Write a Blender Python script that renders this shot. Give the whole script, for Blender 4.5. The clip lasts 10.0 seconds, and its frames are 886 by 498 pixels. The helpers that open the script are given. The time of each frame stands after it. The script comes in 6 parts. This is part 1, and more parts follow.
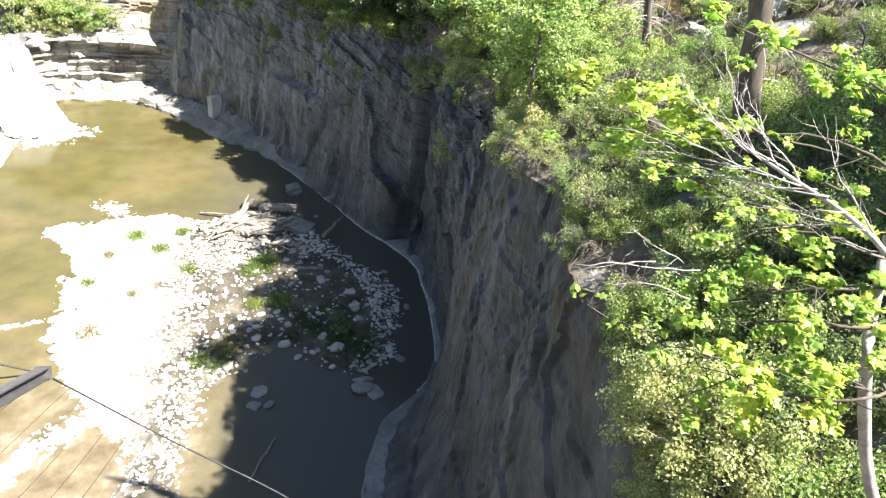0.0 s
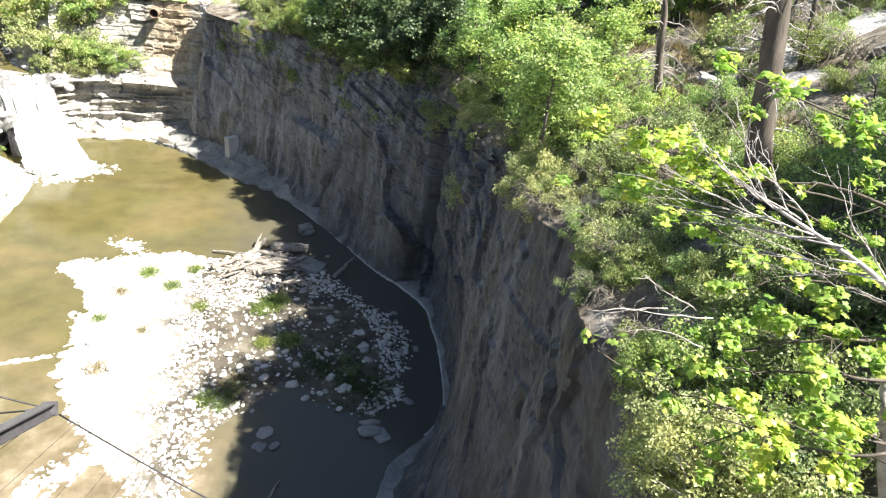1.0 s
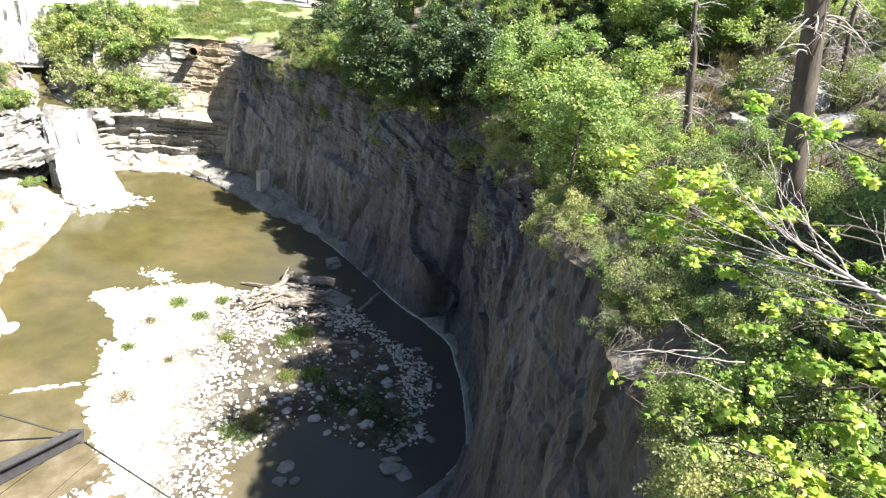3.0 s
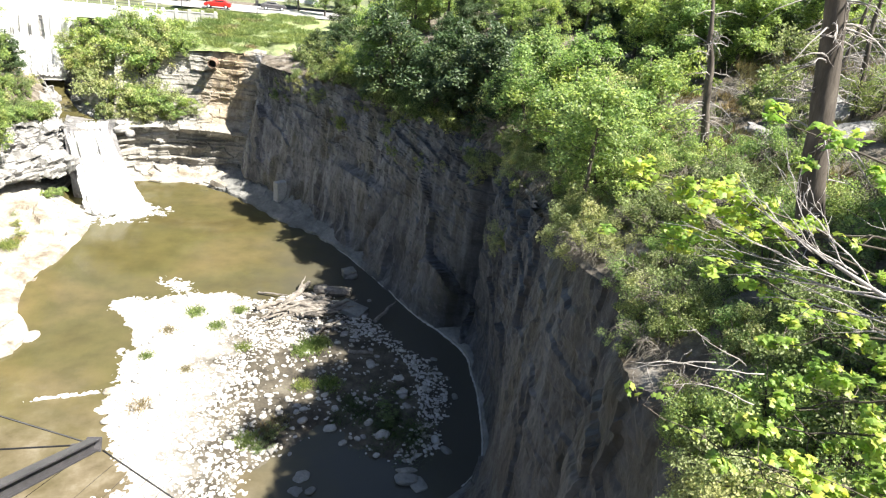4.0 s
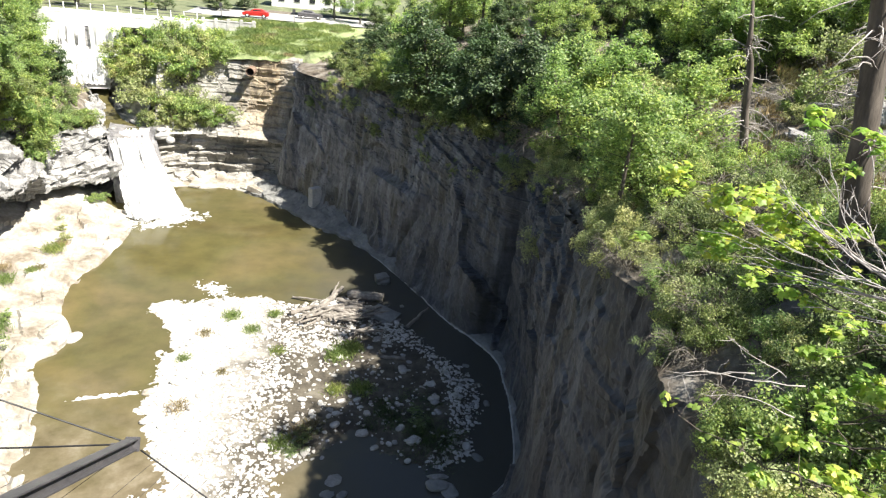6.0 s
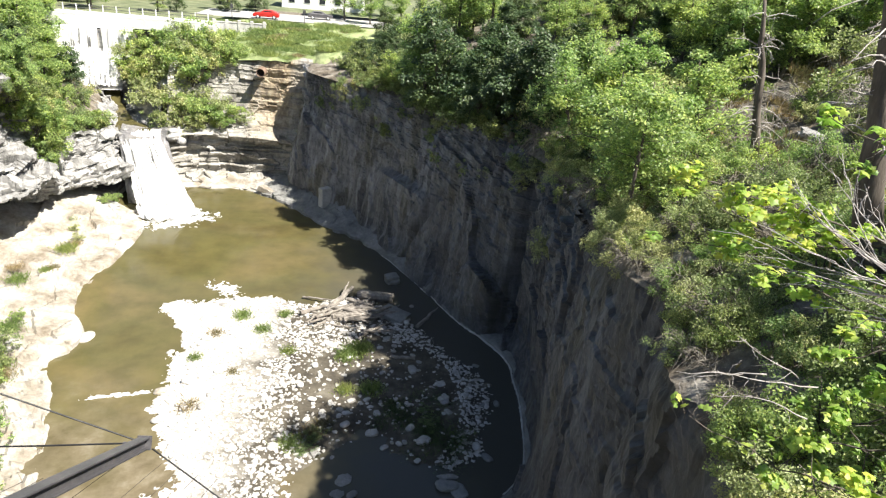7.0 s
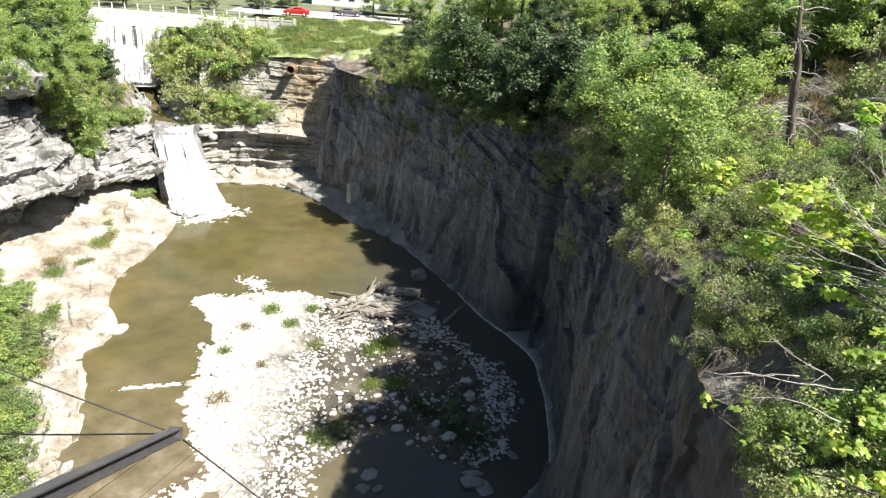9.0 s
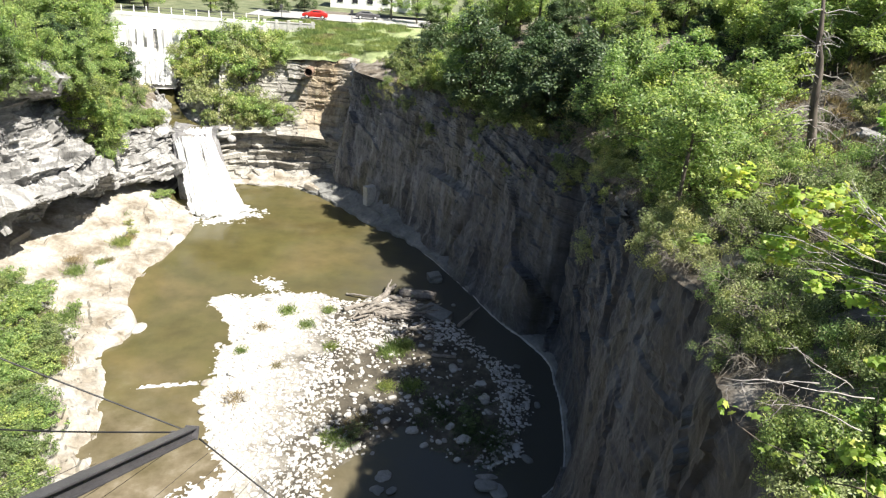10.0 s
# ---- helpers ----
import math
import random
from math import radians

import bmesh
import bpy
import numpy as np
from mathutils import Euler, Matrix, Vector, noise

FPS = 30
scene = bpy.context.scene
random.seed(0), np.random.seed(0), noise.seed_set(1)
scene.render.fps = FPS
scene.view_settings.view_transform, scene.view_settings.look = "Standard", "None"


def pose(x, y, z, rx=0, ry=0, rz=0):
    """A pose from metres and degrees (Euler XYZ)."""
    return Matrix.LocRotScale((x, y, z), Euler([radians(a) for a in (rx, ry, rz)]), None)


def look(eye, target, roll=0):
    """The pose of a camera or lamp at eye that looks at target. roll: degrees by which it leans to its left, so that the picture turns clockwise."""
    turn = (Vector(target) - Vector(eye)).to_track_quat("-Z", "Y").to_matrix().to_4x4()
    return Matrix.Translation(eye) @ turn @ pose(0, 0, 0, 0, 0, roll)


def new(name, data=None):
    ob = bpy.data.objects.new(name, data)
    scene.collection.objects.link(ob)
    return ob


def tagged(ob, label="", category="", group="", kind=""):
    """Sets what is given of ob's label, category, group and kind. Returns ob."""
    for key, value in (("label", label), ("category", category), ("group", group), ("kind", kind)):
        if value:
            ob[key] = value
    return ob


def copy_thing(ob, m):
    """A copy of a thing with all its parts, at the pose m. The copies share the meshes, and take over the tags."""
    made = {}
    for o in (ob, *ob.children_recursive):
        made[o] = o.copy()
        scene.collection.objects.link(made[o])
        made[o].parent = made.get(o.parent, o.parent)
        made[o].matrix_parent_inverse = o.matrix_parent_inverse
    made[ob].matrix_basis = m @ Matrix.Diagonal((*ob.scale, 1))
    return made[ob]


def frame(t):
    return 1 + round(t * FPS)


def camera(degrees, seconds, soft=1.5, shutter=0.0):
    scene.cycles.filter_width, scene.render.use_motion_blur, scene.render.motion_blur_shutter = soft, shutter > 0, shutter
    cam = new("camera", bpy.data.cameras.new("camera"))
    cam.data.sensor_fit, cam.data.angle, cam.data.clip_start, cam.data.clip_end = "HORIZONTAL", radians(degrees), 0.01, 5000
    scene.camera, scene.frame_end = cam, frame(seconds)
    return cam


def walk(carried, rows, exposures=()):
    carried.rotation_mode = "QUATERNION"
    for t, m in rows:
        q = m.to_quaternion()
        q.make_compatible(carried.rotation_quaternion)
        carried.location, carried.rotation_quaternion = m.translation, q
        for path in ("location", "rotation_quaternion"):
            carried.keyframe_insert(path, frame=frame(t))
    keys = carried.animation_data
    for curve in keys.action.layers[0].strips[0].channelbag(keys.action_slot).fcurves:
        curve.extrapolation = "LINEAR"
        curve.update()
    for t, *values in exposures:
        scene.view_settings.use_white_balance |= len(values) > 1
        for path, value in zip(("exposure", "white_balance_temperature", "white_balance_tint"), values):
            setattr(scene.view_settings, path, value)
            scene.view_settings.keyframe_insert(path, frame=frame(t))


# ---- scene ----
# ------------------------------------------------------------------ camera
cam = camera(67.5, 10.0, soft=1.25)
TURNS = [
    (0, 59.03, -5.79, -12.43), (0.5, 61.10, -6.07, -11.77), (1, 62.55, -6.28, -11.08), (1.5, 63.30, -6.33, -10.43),
    (2, 64.06, -6.45, -9.74), (2.5, 64.78, -6.41, -9.12), (4, 66.14, -5.79, -7.29), (4.5, 66.21, -5.46, -6.45),
    (5, 66.32, -5.47, -5.52), (5.5, 66.42, -5.27, -4.94), (7, 66.36, -4.67, -3.76), (7.5, 66.24, -4.61, -3.26),
    (8, 66.11, -4.48, -2.71), (8.5, 65.95, -4.16, -2.17), (9, 65.88, -4.13, -1.44), (9.5, 65.87, -4.13, -0.68),
    (10, 66.00, -4.00, 0.00)]
EYE = (0.0, 0.0, 35.0)
walk(cam, [(t, pose(*EYE, rx, ry, rz)) for t, rx, ry, rz in TURNS],
     exposures=[(0, 2.3), (1, 2.15), (2.5, 1.95), (4.5, 1.75), (7, 1.55), (10, 1.4)])

# ------------------------------------------------------------------ light
SUN_DIR = Vector((0.83, -0.56, math.tan(radians(54.5)))).normalized()
world = bpy.data.worlds.new("sky")
scene.world = world
world.use_nodes = True
wn = world.node_tree
sky = wn.nodes.new("ShaderNodeTexSky")
sky.sky_type, sky.sun_disc = "NISHITA", False
sky.sun_elevation = math.asin(SUN_DIR.z)
sky.sun_rotation = math.atan2(SUN_DIR.x, SUN_DIR.y)
bg = wn.nodes["Background"]
bg.inputs["Strength"].default_value = 0.046
wn.links.new(sky.outputs[0], bg.inputs[0])
sun = new("sun", bpy.data.lights.new("sun", "SUN"))
sun.data.energy, sun.data.angle, sun.data.color = 4.8, radians(0.53), (1.0, 0.95, 0.86)
sun.matrix_world = look(SUN_DIR * 200, (0, 0, 0))


# ------------------------------------------------------------------ materials
def mat_base(name):
    m = bpy.data.materials.new(name)
    m.use_nodes = True
    t = m.node_tree
    return m, t, t.nodes["Principled BSDF"]


def node(t, kind, **inputs):
    n = t.nodes.new(kind)
    for k, v in inputs.items():
        n.inputs[k.replace("_", " ")].default_value = v
    return n


def ramp(t, src, stops, smooth=False):
    r = t.nodes.new("ShaderNodeValToRGB")
    r.color_ramp.interpolation = "EASE" if smooth else "LINEAR"
    el = r.color_ramp.elements
    while len(el) < len(stops):
        el.new(0.5)
    for e, (p, c) in zip(el, stops):
        e.position, e.color = p, (*c, 1) if len(c) == 3 else c
    t.links.new(src, r.inputs[0])
    return r.outputs[0]


def coords(t, scale=(1, 1, 1), rot=(0, 0, 0)):
    g = t.nodes.new("ShaderNodeNewGeometry")
    m = t.nodes.new("ShaderNodeMapping")
    m.inputs["Scale"].default_value = scale
    m.inputs["Rotation"].default_value = [radians(a) for a in rot]
    t.links.new(g.outputs["Position"], m.inputs["Vector"])
    return m.outputs[0]


def noise_tex(t, vec, scale, detail=6, rough=0.6, distort=0.0):
    n = node(t, "ShaderNodeTexNoise", Scale=scale, Detail=detail, Roughness=rough, Distortion=distort)
    t.links.new(vec, n.inputs["Vector"])
    return n.outputs["Fac"]


def mix(t, fac, a, b, mode="MIX"):
    n = t.nodes.new("ShaderNodeMix")
    n.data_type, n.blend_type = "RGBA", mode
    for sock, v in ((n.inputs[0], fac), (n.inputs[6], a), (n.inputs[7], b)):
        if isinstance(v, (int, float)):
            sock.default_value = v
        elif isinstance(v, tuple):
            sock.default_value = (*v, 1)
        else:
            t.links.new(v, sock)
    return n.outputs[2]


def bump(t, bsdf, height, strength, distance):
    b = node(t, "ShaderNodeBump", Strength=strength, Distance=distance)
    t.links.new(height, b.inputs["Height"])
    t.links.new(b.outputs[0], bsdf.inputs["Normal"])


def rock_material(name, stops, tint, tint_amount, streak_scale, bump_distance, roughness=0.85, layers=1.6, strike=(0, 0, 0), zone=(1, 1, 1)):
    """Layered rock: broad patches, thin beds that follow the height, long runs of seepage and fine grain."""
    m, t, b = mat_base(name)
    beds = noise_tex(t, coords(t, (0.12, 0.12, layers), strike), 1.0, 5, 0.65, 0.4)
    broad = noise_tex(t, coords(t, zone), 0.16, 7, 0.62)
    grain = noise_tex(t, coords(t), 2.6, 8, 0.7)
    runs = noise_tex(t, coords(t, (streak_scale, streak_scale, 0.05)), 1.0, 6, 0.6, 0.3)
    c1 = ramp(t, broad, stops)
    c2 = ramp(t, beds, [(0.3, (0.45, 0.45, 0.46)), (0.5, (1.0, 1.0, 1.0)), (0.7, (1.35, 1.32, 1.28))])
    c = mix(t, 0.75, c1, c2, "MULTIPLY")
    c = mix(t, 0.8, c, ramp(t, grain, [(0.3, (0.55, 0.54, 0.53)), (0.55, (1.0, 1.0, 1.0)), (0.75, (1.35, 1.34, 1.3))]), "MULTIPLY")
    mask = ramp(t, runs, [(0.50, (0, 0, 0)), (0.66, (tint_amount,) * 3)])
    c = mix(t, mask, c, tint)
    t.links.new(c, b.inputs["Base Color"])
    b.inputs["Roughness"].default_value = roughness
    h = t.nodes.new("ShaderNodeMath")
    h.operation = "ADD"
    t.links.new(beds, h.inputs[0])
    t.links.new(grain, h.inputs[1])
    bump(t, b, h.outputs[0], 0.9, bump_distance)
    return m


def mottled(name, stops, scale, bump_scale=None, bump_distance=0.02, roughness=0.85, detail=7, stretch=(1, 1, 1), metallic=0.0, per_object=0.0):
    m, t, b = mat_base(name)
    v = coords(t, stretch)
    a = noise_tex(t, v, scale, detail, 0.65)
    c = ramp(t, a, stops)
    fine = noise_tex(t, v, bump_scale or scale * 7, 6, 0.7)
    c = mix(t, 0.7, c, ramp(t, fine, [(0.3, (0.62,) * 3), (0.55, (1.0,) * 3), (0.75, (1.3,) * 3)]), "MULTIPLY")
    if per_object:
        info = t.nodes.new("ShaderNodeObjectInfo")
        c = mix(t, 1.0, c, ramp(t, info.outputs["Random"], [(0, (1 - per_object,) * 3), (1, (1 + per_object,) * 3)]), "MULTIPLY")
    t.links.new(c, b.inputs["Base Color"])
    b.inputs["Roughness"].default_value, b.inputs["Metallic"].default_value = roughness, metallic
    bump(t, b, fine, 0.7, bump_distance)
    return m


def leaf_material(name, dark, mid, light, translucent=0.4, gloss=0.45):
    """Leaves: hue by leaf and by plant, light passing through the blade, waxy gloss."""
    m, t, b = mat_base(name)
    geo = t.nodes.new("ShaderNodeNewGeometry")
    info = t.nodes.new("ShaderNodeObjectInfo")
    c = ramp(t, geo.outputs["Random Per Island"], [(0.0, dark), (0.55, mid), (1.0, light)])
    patch = noise_tex(t, coords(t), 0.55, 3)
    c = mix(t, 0.8, c, ramp(t, patch, [(0.3, (0.65, 0.72, 0.6)), (0.7, (1.3, 1.2, 1.0))]), "MULTIPLY")
    c = mix(t, 0.7, c, ramp(t, info.outputs["Random"], [(0, (0.72, 0.85, 0.75)), (0.5, (1, 1, 1)), (1, (1.25, 1.12, 0.9))]), "MULTIPLY")
    t.links.new(c, b.inputs["Base Color"])
    b.inputs["Roughness"].default_value = gloss
    tr = t.nodes.new("ShaderNodeBsdfTranslucent")
    t.links.new(mix(t, 1.0, c, (1.28, 1.38, 1.0), "MULTIPLY"), tr.inputs["Color"])
    ms = t.nodes.new("ShaderNodeMixShader")
    ms.inputs[0].default_value = translucent
    t.links.new(b.outputs[0], ms.inputs[1])
    t.links.new(tr.outputs[0], ms.inputs[2])
    t.links.new(ms.outputs[0], t.nodes["Material Output"].inputs["Surface"])
    return m


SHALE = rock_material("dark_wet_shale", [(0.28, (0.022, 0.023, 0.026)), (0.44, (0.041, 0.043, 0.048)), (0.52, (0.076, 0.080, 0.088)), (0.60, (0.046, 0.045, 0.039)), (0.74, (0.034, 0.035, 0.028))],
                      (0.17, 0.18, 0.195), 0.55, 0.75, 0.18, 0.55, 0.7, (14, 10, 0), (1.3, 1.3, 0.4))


def paler_beds_and_mid_lift():
    """The shale gives way to paler, browner beds towards the corner by the drain pipe; mid cliff is brightened too, for
    skylight lost under trees.
    """
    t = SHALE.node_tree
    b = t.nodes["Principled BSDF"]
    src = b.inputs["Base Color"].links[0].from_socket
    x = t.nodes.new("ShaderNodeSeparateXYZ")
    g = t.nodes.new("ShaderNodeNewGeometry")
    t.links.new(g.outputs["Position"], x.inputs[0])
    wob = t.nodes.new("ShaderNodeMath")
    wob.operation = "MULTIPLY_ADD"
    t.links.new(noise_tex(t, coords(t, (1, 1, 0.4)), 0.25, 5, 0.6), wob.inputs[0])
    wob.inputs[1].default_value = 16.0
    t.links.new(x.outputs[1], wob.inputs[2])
    # Starts early, so its colour lifts mid-cliff rock that overhanging trees shade.
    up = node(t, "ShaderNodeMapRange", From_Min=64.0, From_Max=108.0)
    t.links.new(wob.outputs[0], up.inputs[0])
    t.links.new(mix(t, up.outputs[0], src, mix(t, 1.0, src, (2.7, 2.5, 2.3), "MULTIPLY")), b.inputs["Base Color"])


paler_beds_and_mid_lift()
LIMESTONE = rock_material("pale_bedded_limestone", [(0.28, (0.17, 0.167, 0.16)), (0.5, (0.33, 0.325, 0.315)), (0.72, (0.47, 0.46, 0.445))],
                          (0.10, 0.097, 0.09), 0.8, 0.5, 0.14, 0.85, 2.4)
def stained_limestone():
    """The same rock with an ochre stain where the drain pipe drips down it."""
    m = rock_material("ochre_stained_limestone", [(0.28, (0.16, 0.15, 0.13)), (0.5, (0.33, 0.315, 0.285)), (0.72, (0.47, 0.455, 0.42))], (0.08, 0.075, 0.065), 0.7, 0.5, 0.14, 0.85, 2.4)
    t = m.node_tree
    b = t.nodes["Principled BSDF"]
    src = b.inputs["Base Color"].links[0].from_socket
    g = t.nodes.new("ShaderNodeNewGeometry")
    x = t.nodes.new("ShaderNodeSeparateXYZ")
    t.links.new(g.outputs["Position"], x.inputs[0])
    wob = t.nodes.new("ShaderNodeMath")
    wob.operation = "MULTIPLY_ADD"
    t.links.new(noise_tex(t, coords(t, (1, 1, 0.5)), 0.6, 5, 0.7), wob.inputs[0])
    wob.inputs[1].default_value = 7.0
    t.links.new(x.outputs[0], wob.inputs[2])
    span = node(t, "ShaderNodeMapRange", From_Min=-18.5, From_Max=-10.0)
    t.links.new(wob.outputs[0], span.inputs[0])
    mask = ramp(t, span.outputs[0], [(0.0, (0, 0, 0)), (0.25, (0.6,) * 3), (0.7, (0.75,) * 3), (1.0, (0.1,) * 3)])
    tall = node(t, "ShaderNodeMapRange", From_Min=6.5, From_Max=9.5)
    t.links.new(x.outputs[2], tall.inputs[0])
    mask = mix(t, 1.0, mask, tall.outputs[0], "MULTIPLY")
    ochre = ramp(t, noise_tex(t, coords(t, (1, 1, 0.35)), 1.3, 7, 0.7), [(0.3, (0.07, 0.05, 0.03)), (0.44, (0.19, 0.13, 0.065)), (0.56, (0.36, 0.28, 0.17)), (0.72, (0.50, 0.46, 0.38))])
    t.links.new(mix(t, mask, src, ochre), b.inputs["Base Color"])
    return m


STAINED = stained_limestone()
SHELF = mottled("sunbleached_rock_shelf", [(0.32, (0.15, 0.12, 0.085)), (0.44, (0.27, 0.24, 0.195)), (0.56, (0.37, 0.35, 0.315)), (0.75, (0.47, 0.455, 0.425))], 0.3, 2.6, 0.09)
WETSHELF = mottled("grey_rock_ledge", [(0.3, (0.11, 0.11, 0.105)), (0.5, (0.19, 0.19, 0.18)), (0.7, (0.29, 0.28, 0.26))], 0.4, 2.5, 0.05, 0.7)
def gravel_material():
    """Dry pale gravel that turns to brown wet silt towards the cliff's side."""
    m = mottled("river_gravel", [(0.34, (0.035, 0.030, 0.022)), (0.5, (0.075, 0.064, 0.046)), (0.68, (0.15, 0.135, 0.105))], 0.45, 5.0, 0.07)
    t = m.node_tree
    b = t.nodes["Principled BSDF"]
    src = b.inputs["Base Color"].links[0].from_socket
    g = t.nodes.new("ShaderNodeNewGeometry")
    x = t.nodes.new("ShaderNodeSeparateXYZ")
    t.links.new(g.outputs["Position"], x.inputs[0])
    wob = t.nodes.new("ShaderNodeMath")
    wob.operation = "MULTIPLY_ADD"
    t.links.new(noise_tex(t, coords(t), 0.22, 6, 0.7), wob.inputs[0])
    wob.inputs[1].default_value = 14.0
    t.links.new(x.outputs[0], wob.inputs[2])
    dry = node(t, "ShaderNodeMapRange", From_Min=-1.5, From_Max=-6.5)
    t.links.new(wob.outputs[0], dry.inputs[0])
    pale = ramp(t, noise_tex(t, coords(t), 4.0, 7, 0.75), [(0.3, (0.26, 0.24, 0.20)), (0.5, (0.45, 0.43, 0.39)), (0.7, (0.56, 0.54, 0.50))])
    t.links.new(mix(t, dry.outputs[0], src, pale), b.inputs["Base Color"])
    return m


GRAVEL = gravel_material()
STONE = mottled("pale_river_stone", [(0.3, (0.26, 0.245, 0.22)), (0.55, (0.40, 0.385, 0.36)), (0.75, (0.50, 0.485, 0.46))], 1.2, 8.0, 0.02, 0.8, per_object=0.3)
SOIL = mottled("leaf_litter_soil", [(0.3, (0.05, 0.038, 0.027)), (0.46, (0.12, 0.098, 0.072)), (0.6, (0.23, 0.205, 0.17)), (0.7, (0.34, 0.315, 0.275)), (0.8, (0.09, 0.10, 0.045))], 0.6, 4.0, 0.2, 0.95)
GRASS = mottled("rough_meadow", [(0.3, (0.13, 0.17, 0.065)), (0.5, (0.23, 0.275, 0.12)), (0.7, (0.34, 0.365, 0.19))], 0.4, 5.0, 0.1, 0.9)
TURF = mottled("dull_turf", [(0.3, (0.07, 0.085, 0.04)), (0.5, (0.13, 0.15, 0.075)), (0.7, (0.22, 0.22, 0.13))], 0.3, 4.0, 0.1, 0.9)
BARK = mottled("grey_brown_bark", [(0.3, (0.05, 0.04, 0.032)), (0.6, (0.13, 0.11, 0.09)), (0.8, (0.2, 0.18, 0.16))], 2.5, 14.0, 0.02, 0.9, stretch=(1, 1, 0.25))
DEADWOOD = mottled("bleached_dead_wood", [(0.3, (0.22, 0.20, 0.18)), (0.6, (0.40, 0.37, 0.35)), (0.8, (0.5, 0.47, 0.45))], 3.0, 20.0, 0.01, 0.85)
DRIFT = mottled("weathered_driftwood", [(0.3, (0.10, 0.085, 0.07)), (0.6, (0.26, 0.235, 0.205)), (0.8, (0.40, 0.375, 0.345))], 2.0, 16.0, 0.02, 0.9)
TWIG = mottled("dry_brown_twigs", [(0.3, (0.12, 0.105, 0.085)), (0.7, (0.31, 0.28, 0.235))], 3.0, 20.0, 0.01, 0.9)
CONCRETE = mottled("weathered_concrete", [(0.3, (0.36, 0.35, 0.33)), (0.7, (0.58, 0.57, 0.54))], 0.6, 5.0, 0.02, 0.85)
BRIGHTCONCRETE = mottled("sunbleached_concrete", [(0.3, (0.62, 0.61, 0.59)), (0.7, (0.78, 0.77, 0.75))], 0.6, 5.0, 0.02, 0.85)
ASPHALT = mottled("sunlit_asphalt", [(0.3, (0.30, 0.295, 0.28)), (0.7, (0.42, 0.41, 0.39))], 0.5, 12.0, 0.01, 0.9)
STEEL = mottled("grey_painted_steel", [(0.3, (0.07, 0.068, 0.075)), (0.6, (0.11, 0.105, 0.11)), (0.8, (0.16, 0.14, 0.14))], 2.0, 18.0, 0.002, 0.45, metallic=0.3)
CABLE = mottled("dark_wire_rope", [(0.3, (0.02, 0.02, 0.022)), (0.7, (0.05, 0.05, 0.05))], 8.0, 60.0, 0.001, 0.5, metallic=0.6)
CORD = mottled("brown_net_cord", [(0.3, (0.03, 0.025, 0.02)), (0.7, (0.06, 0.05, 0.04))], 8.0, 60.0, 0.001, 0.9)
DARKHOLE = mottled("pipe_shade_black", [(0.3, (0.012, 0.011, 0.01)), (0.7, (0.03, 0.028, 0.025))], 3.0)
RUST = mottled("rusty_iron_pipe", [(0.3, (0.10, 0.055, 0.03)), (0.7, (0.28, 0.20, 0.15))], 3.0)
REDPAINT = mottled("red_car_paint", [(0.3, (0.45, 0.025, 0.02)), (0.7, (0.55, 0.035, 0.03))], 1.0, 9.0, 0.0005, 0.25)
RUBBER = mottled("black_rubber", [(0.3, (0.015,) * 3), (0.7, (0.03,) * 3)], 3.0)
WHITEPAINT = mottled("white_painted_metal", [(0.3, (0.66, 0.66, 0.64)), (0.7, (0.8, 0.8, 0.78))], 1.0, 9.0, 0.001, 0.5)
GLASSDARK, _t, _b = mat_base("car_glass")
_b.inputs["Base Color"].default_value, _b.inputs["Roughness"].default_value = (0.02, 0.025, 0.03, 1), 0.08

LEAF_MAPLE = leaf_material("young_maple_leaf", (0.18, 0.29, 0.06), (0.33, 0.46, 0.13), (0.54, 0.56, 0.15), 0.5)
LEAF_SHRUB = leaf_material("shrub_leaf", (0.085, 0.122, 0.05), (0.195, 0.255, 0.115), (0.37, 0.42, 0.215), 0.42)
LEAF_PALE = leaf_material("pale_willow_leaf", (0.19, 0.22, 0.11), (0.33, 0.37, 0.20), (0.50, 0.52, 0.32), 0.42, 0.5)
LEAF_TREE = leaf_material("spring_tree_leaf", (0.13, 0.20, 0.085), (0.265, 0.365, 0.15), (0.48, 0.55, 0.23), 0.48)
LEAF_DARK = leaf_material("deep_green_leaf", (0.04, 0.07, 0.037), (0.08, 0.125, 0.066), (0.15, 0.20, 0.10), 0.3)
LEAF_GRASS = leaf_material("grass_blade", (0.13, 0.18, 0.07), (0.23, 0.30, 0.12), (0.38, 0.42, 0.20), 0.45, 0.6)
LEAF_DRY = leaf_material("dry_grass_blade", (0.16, 0.12, 0.07), (0.27, 0.22, 0.14), (0.38, 0.33, 0.23), 0.25, 0.8)


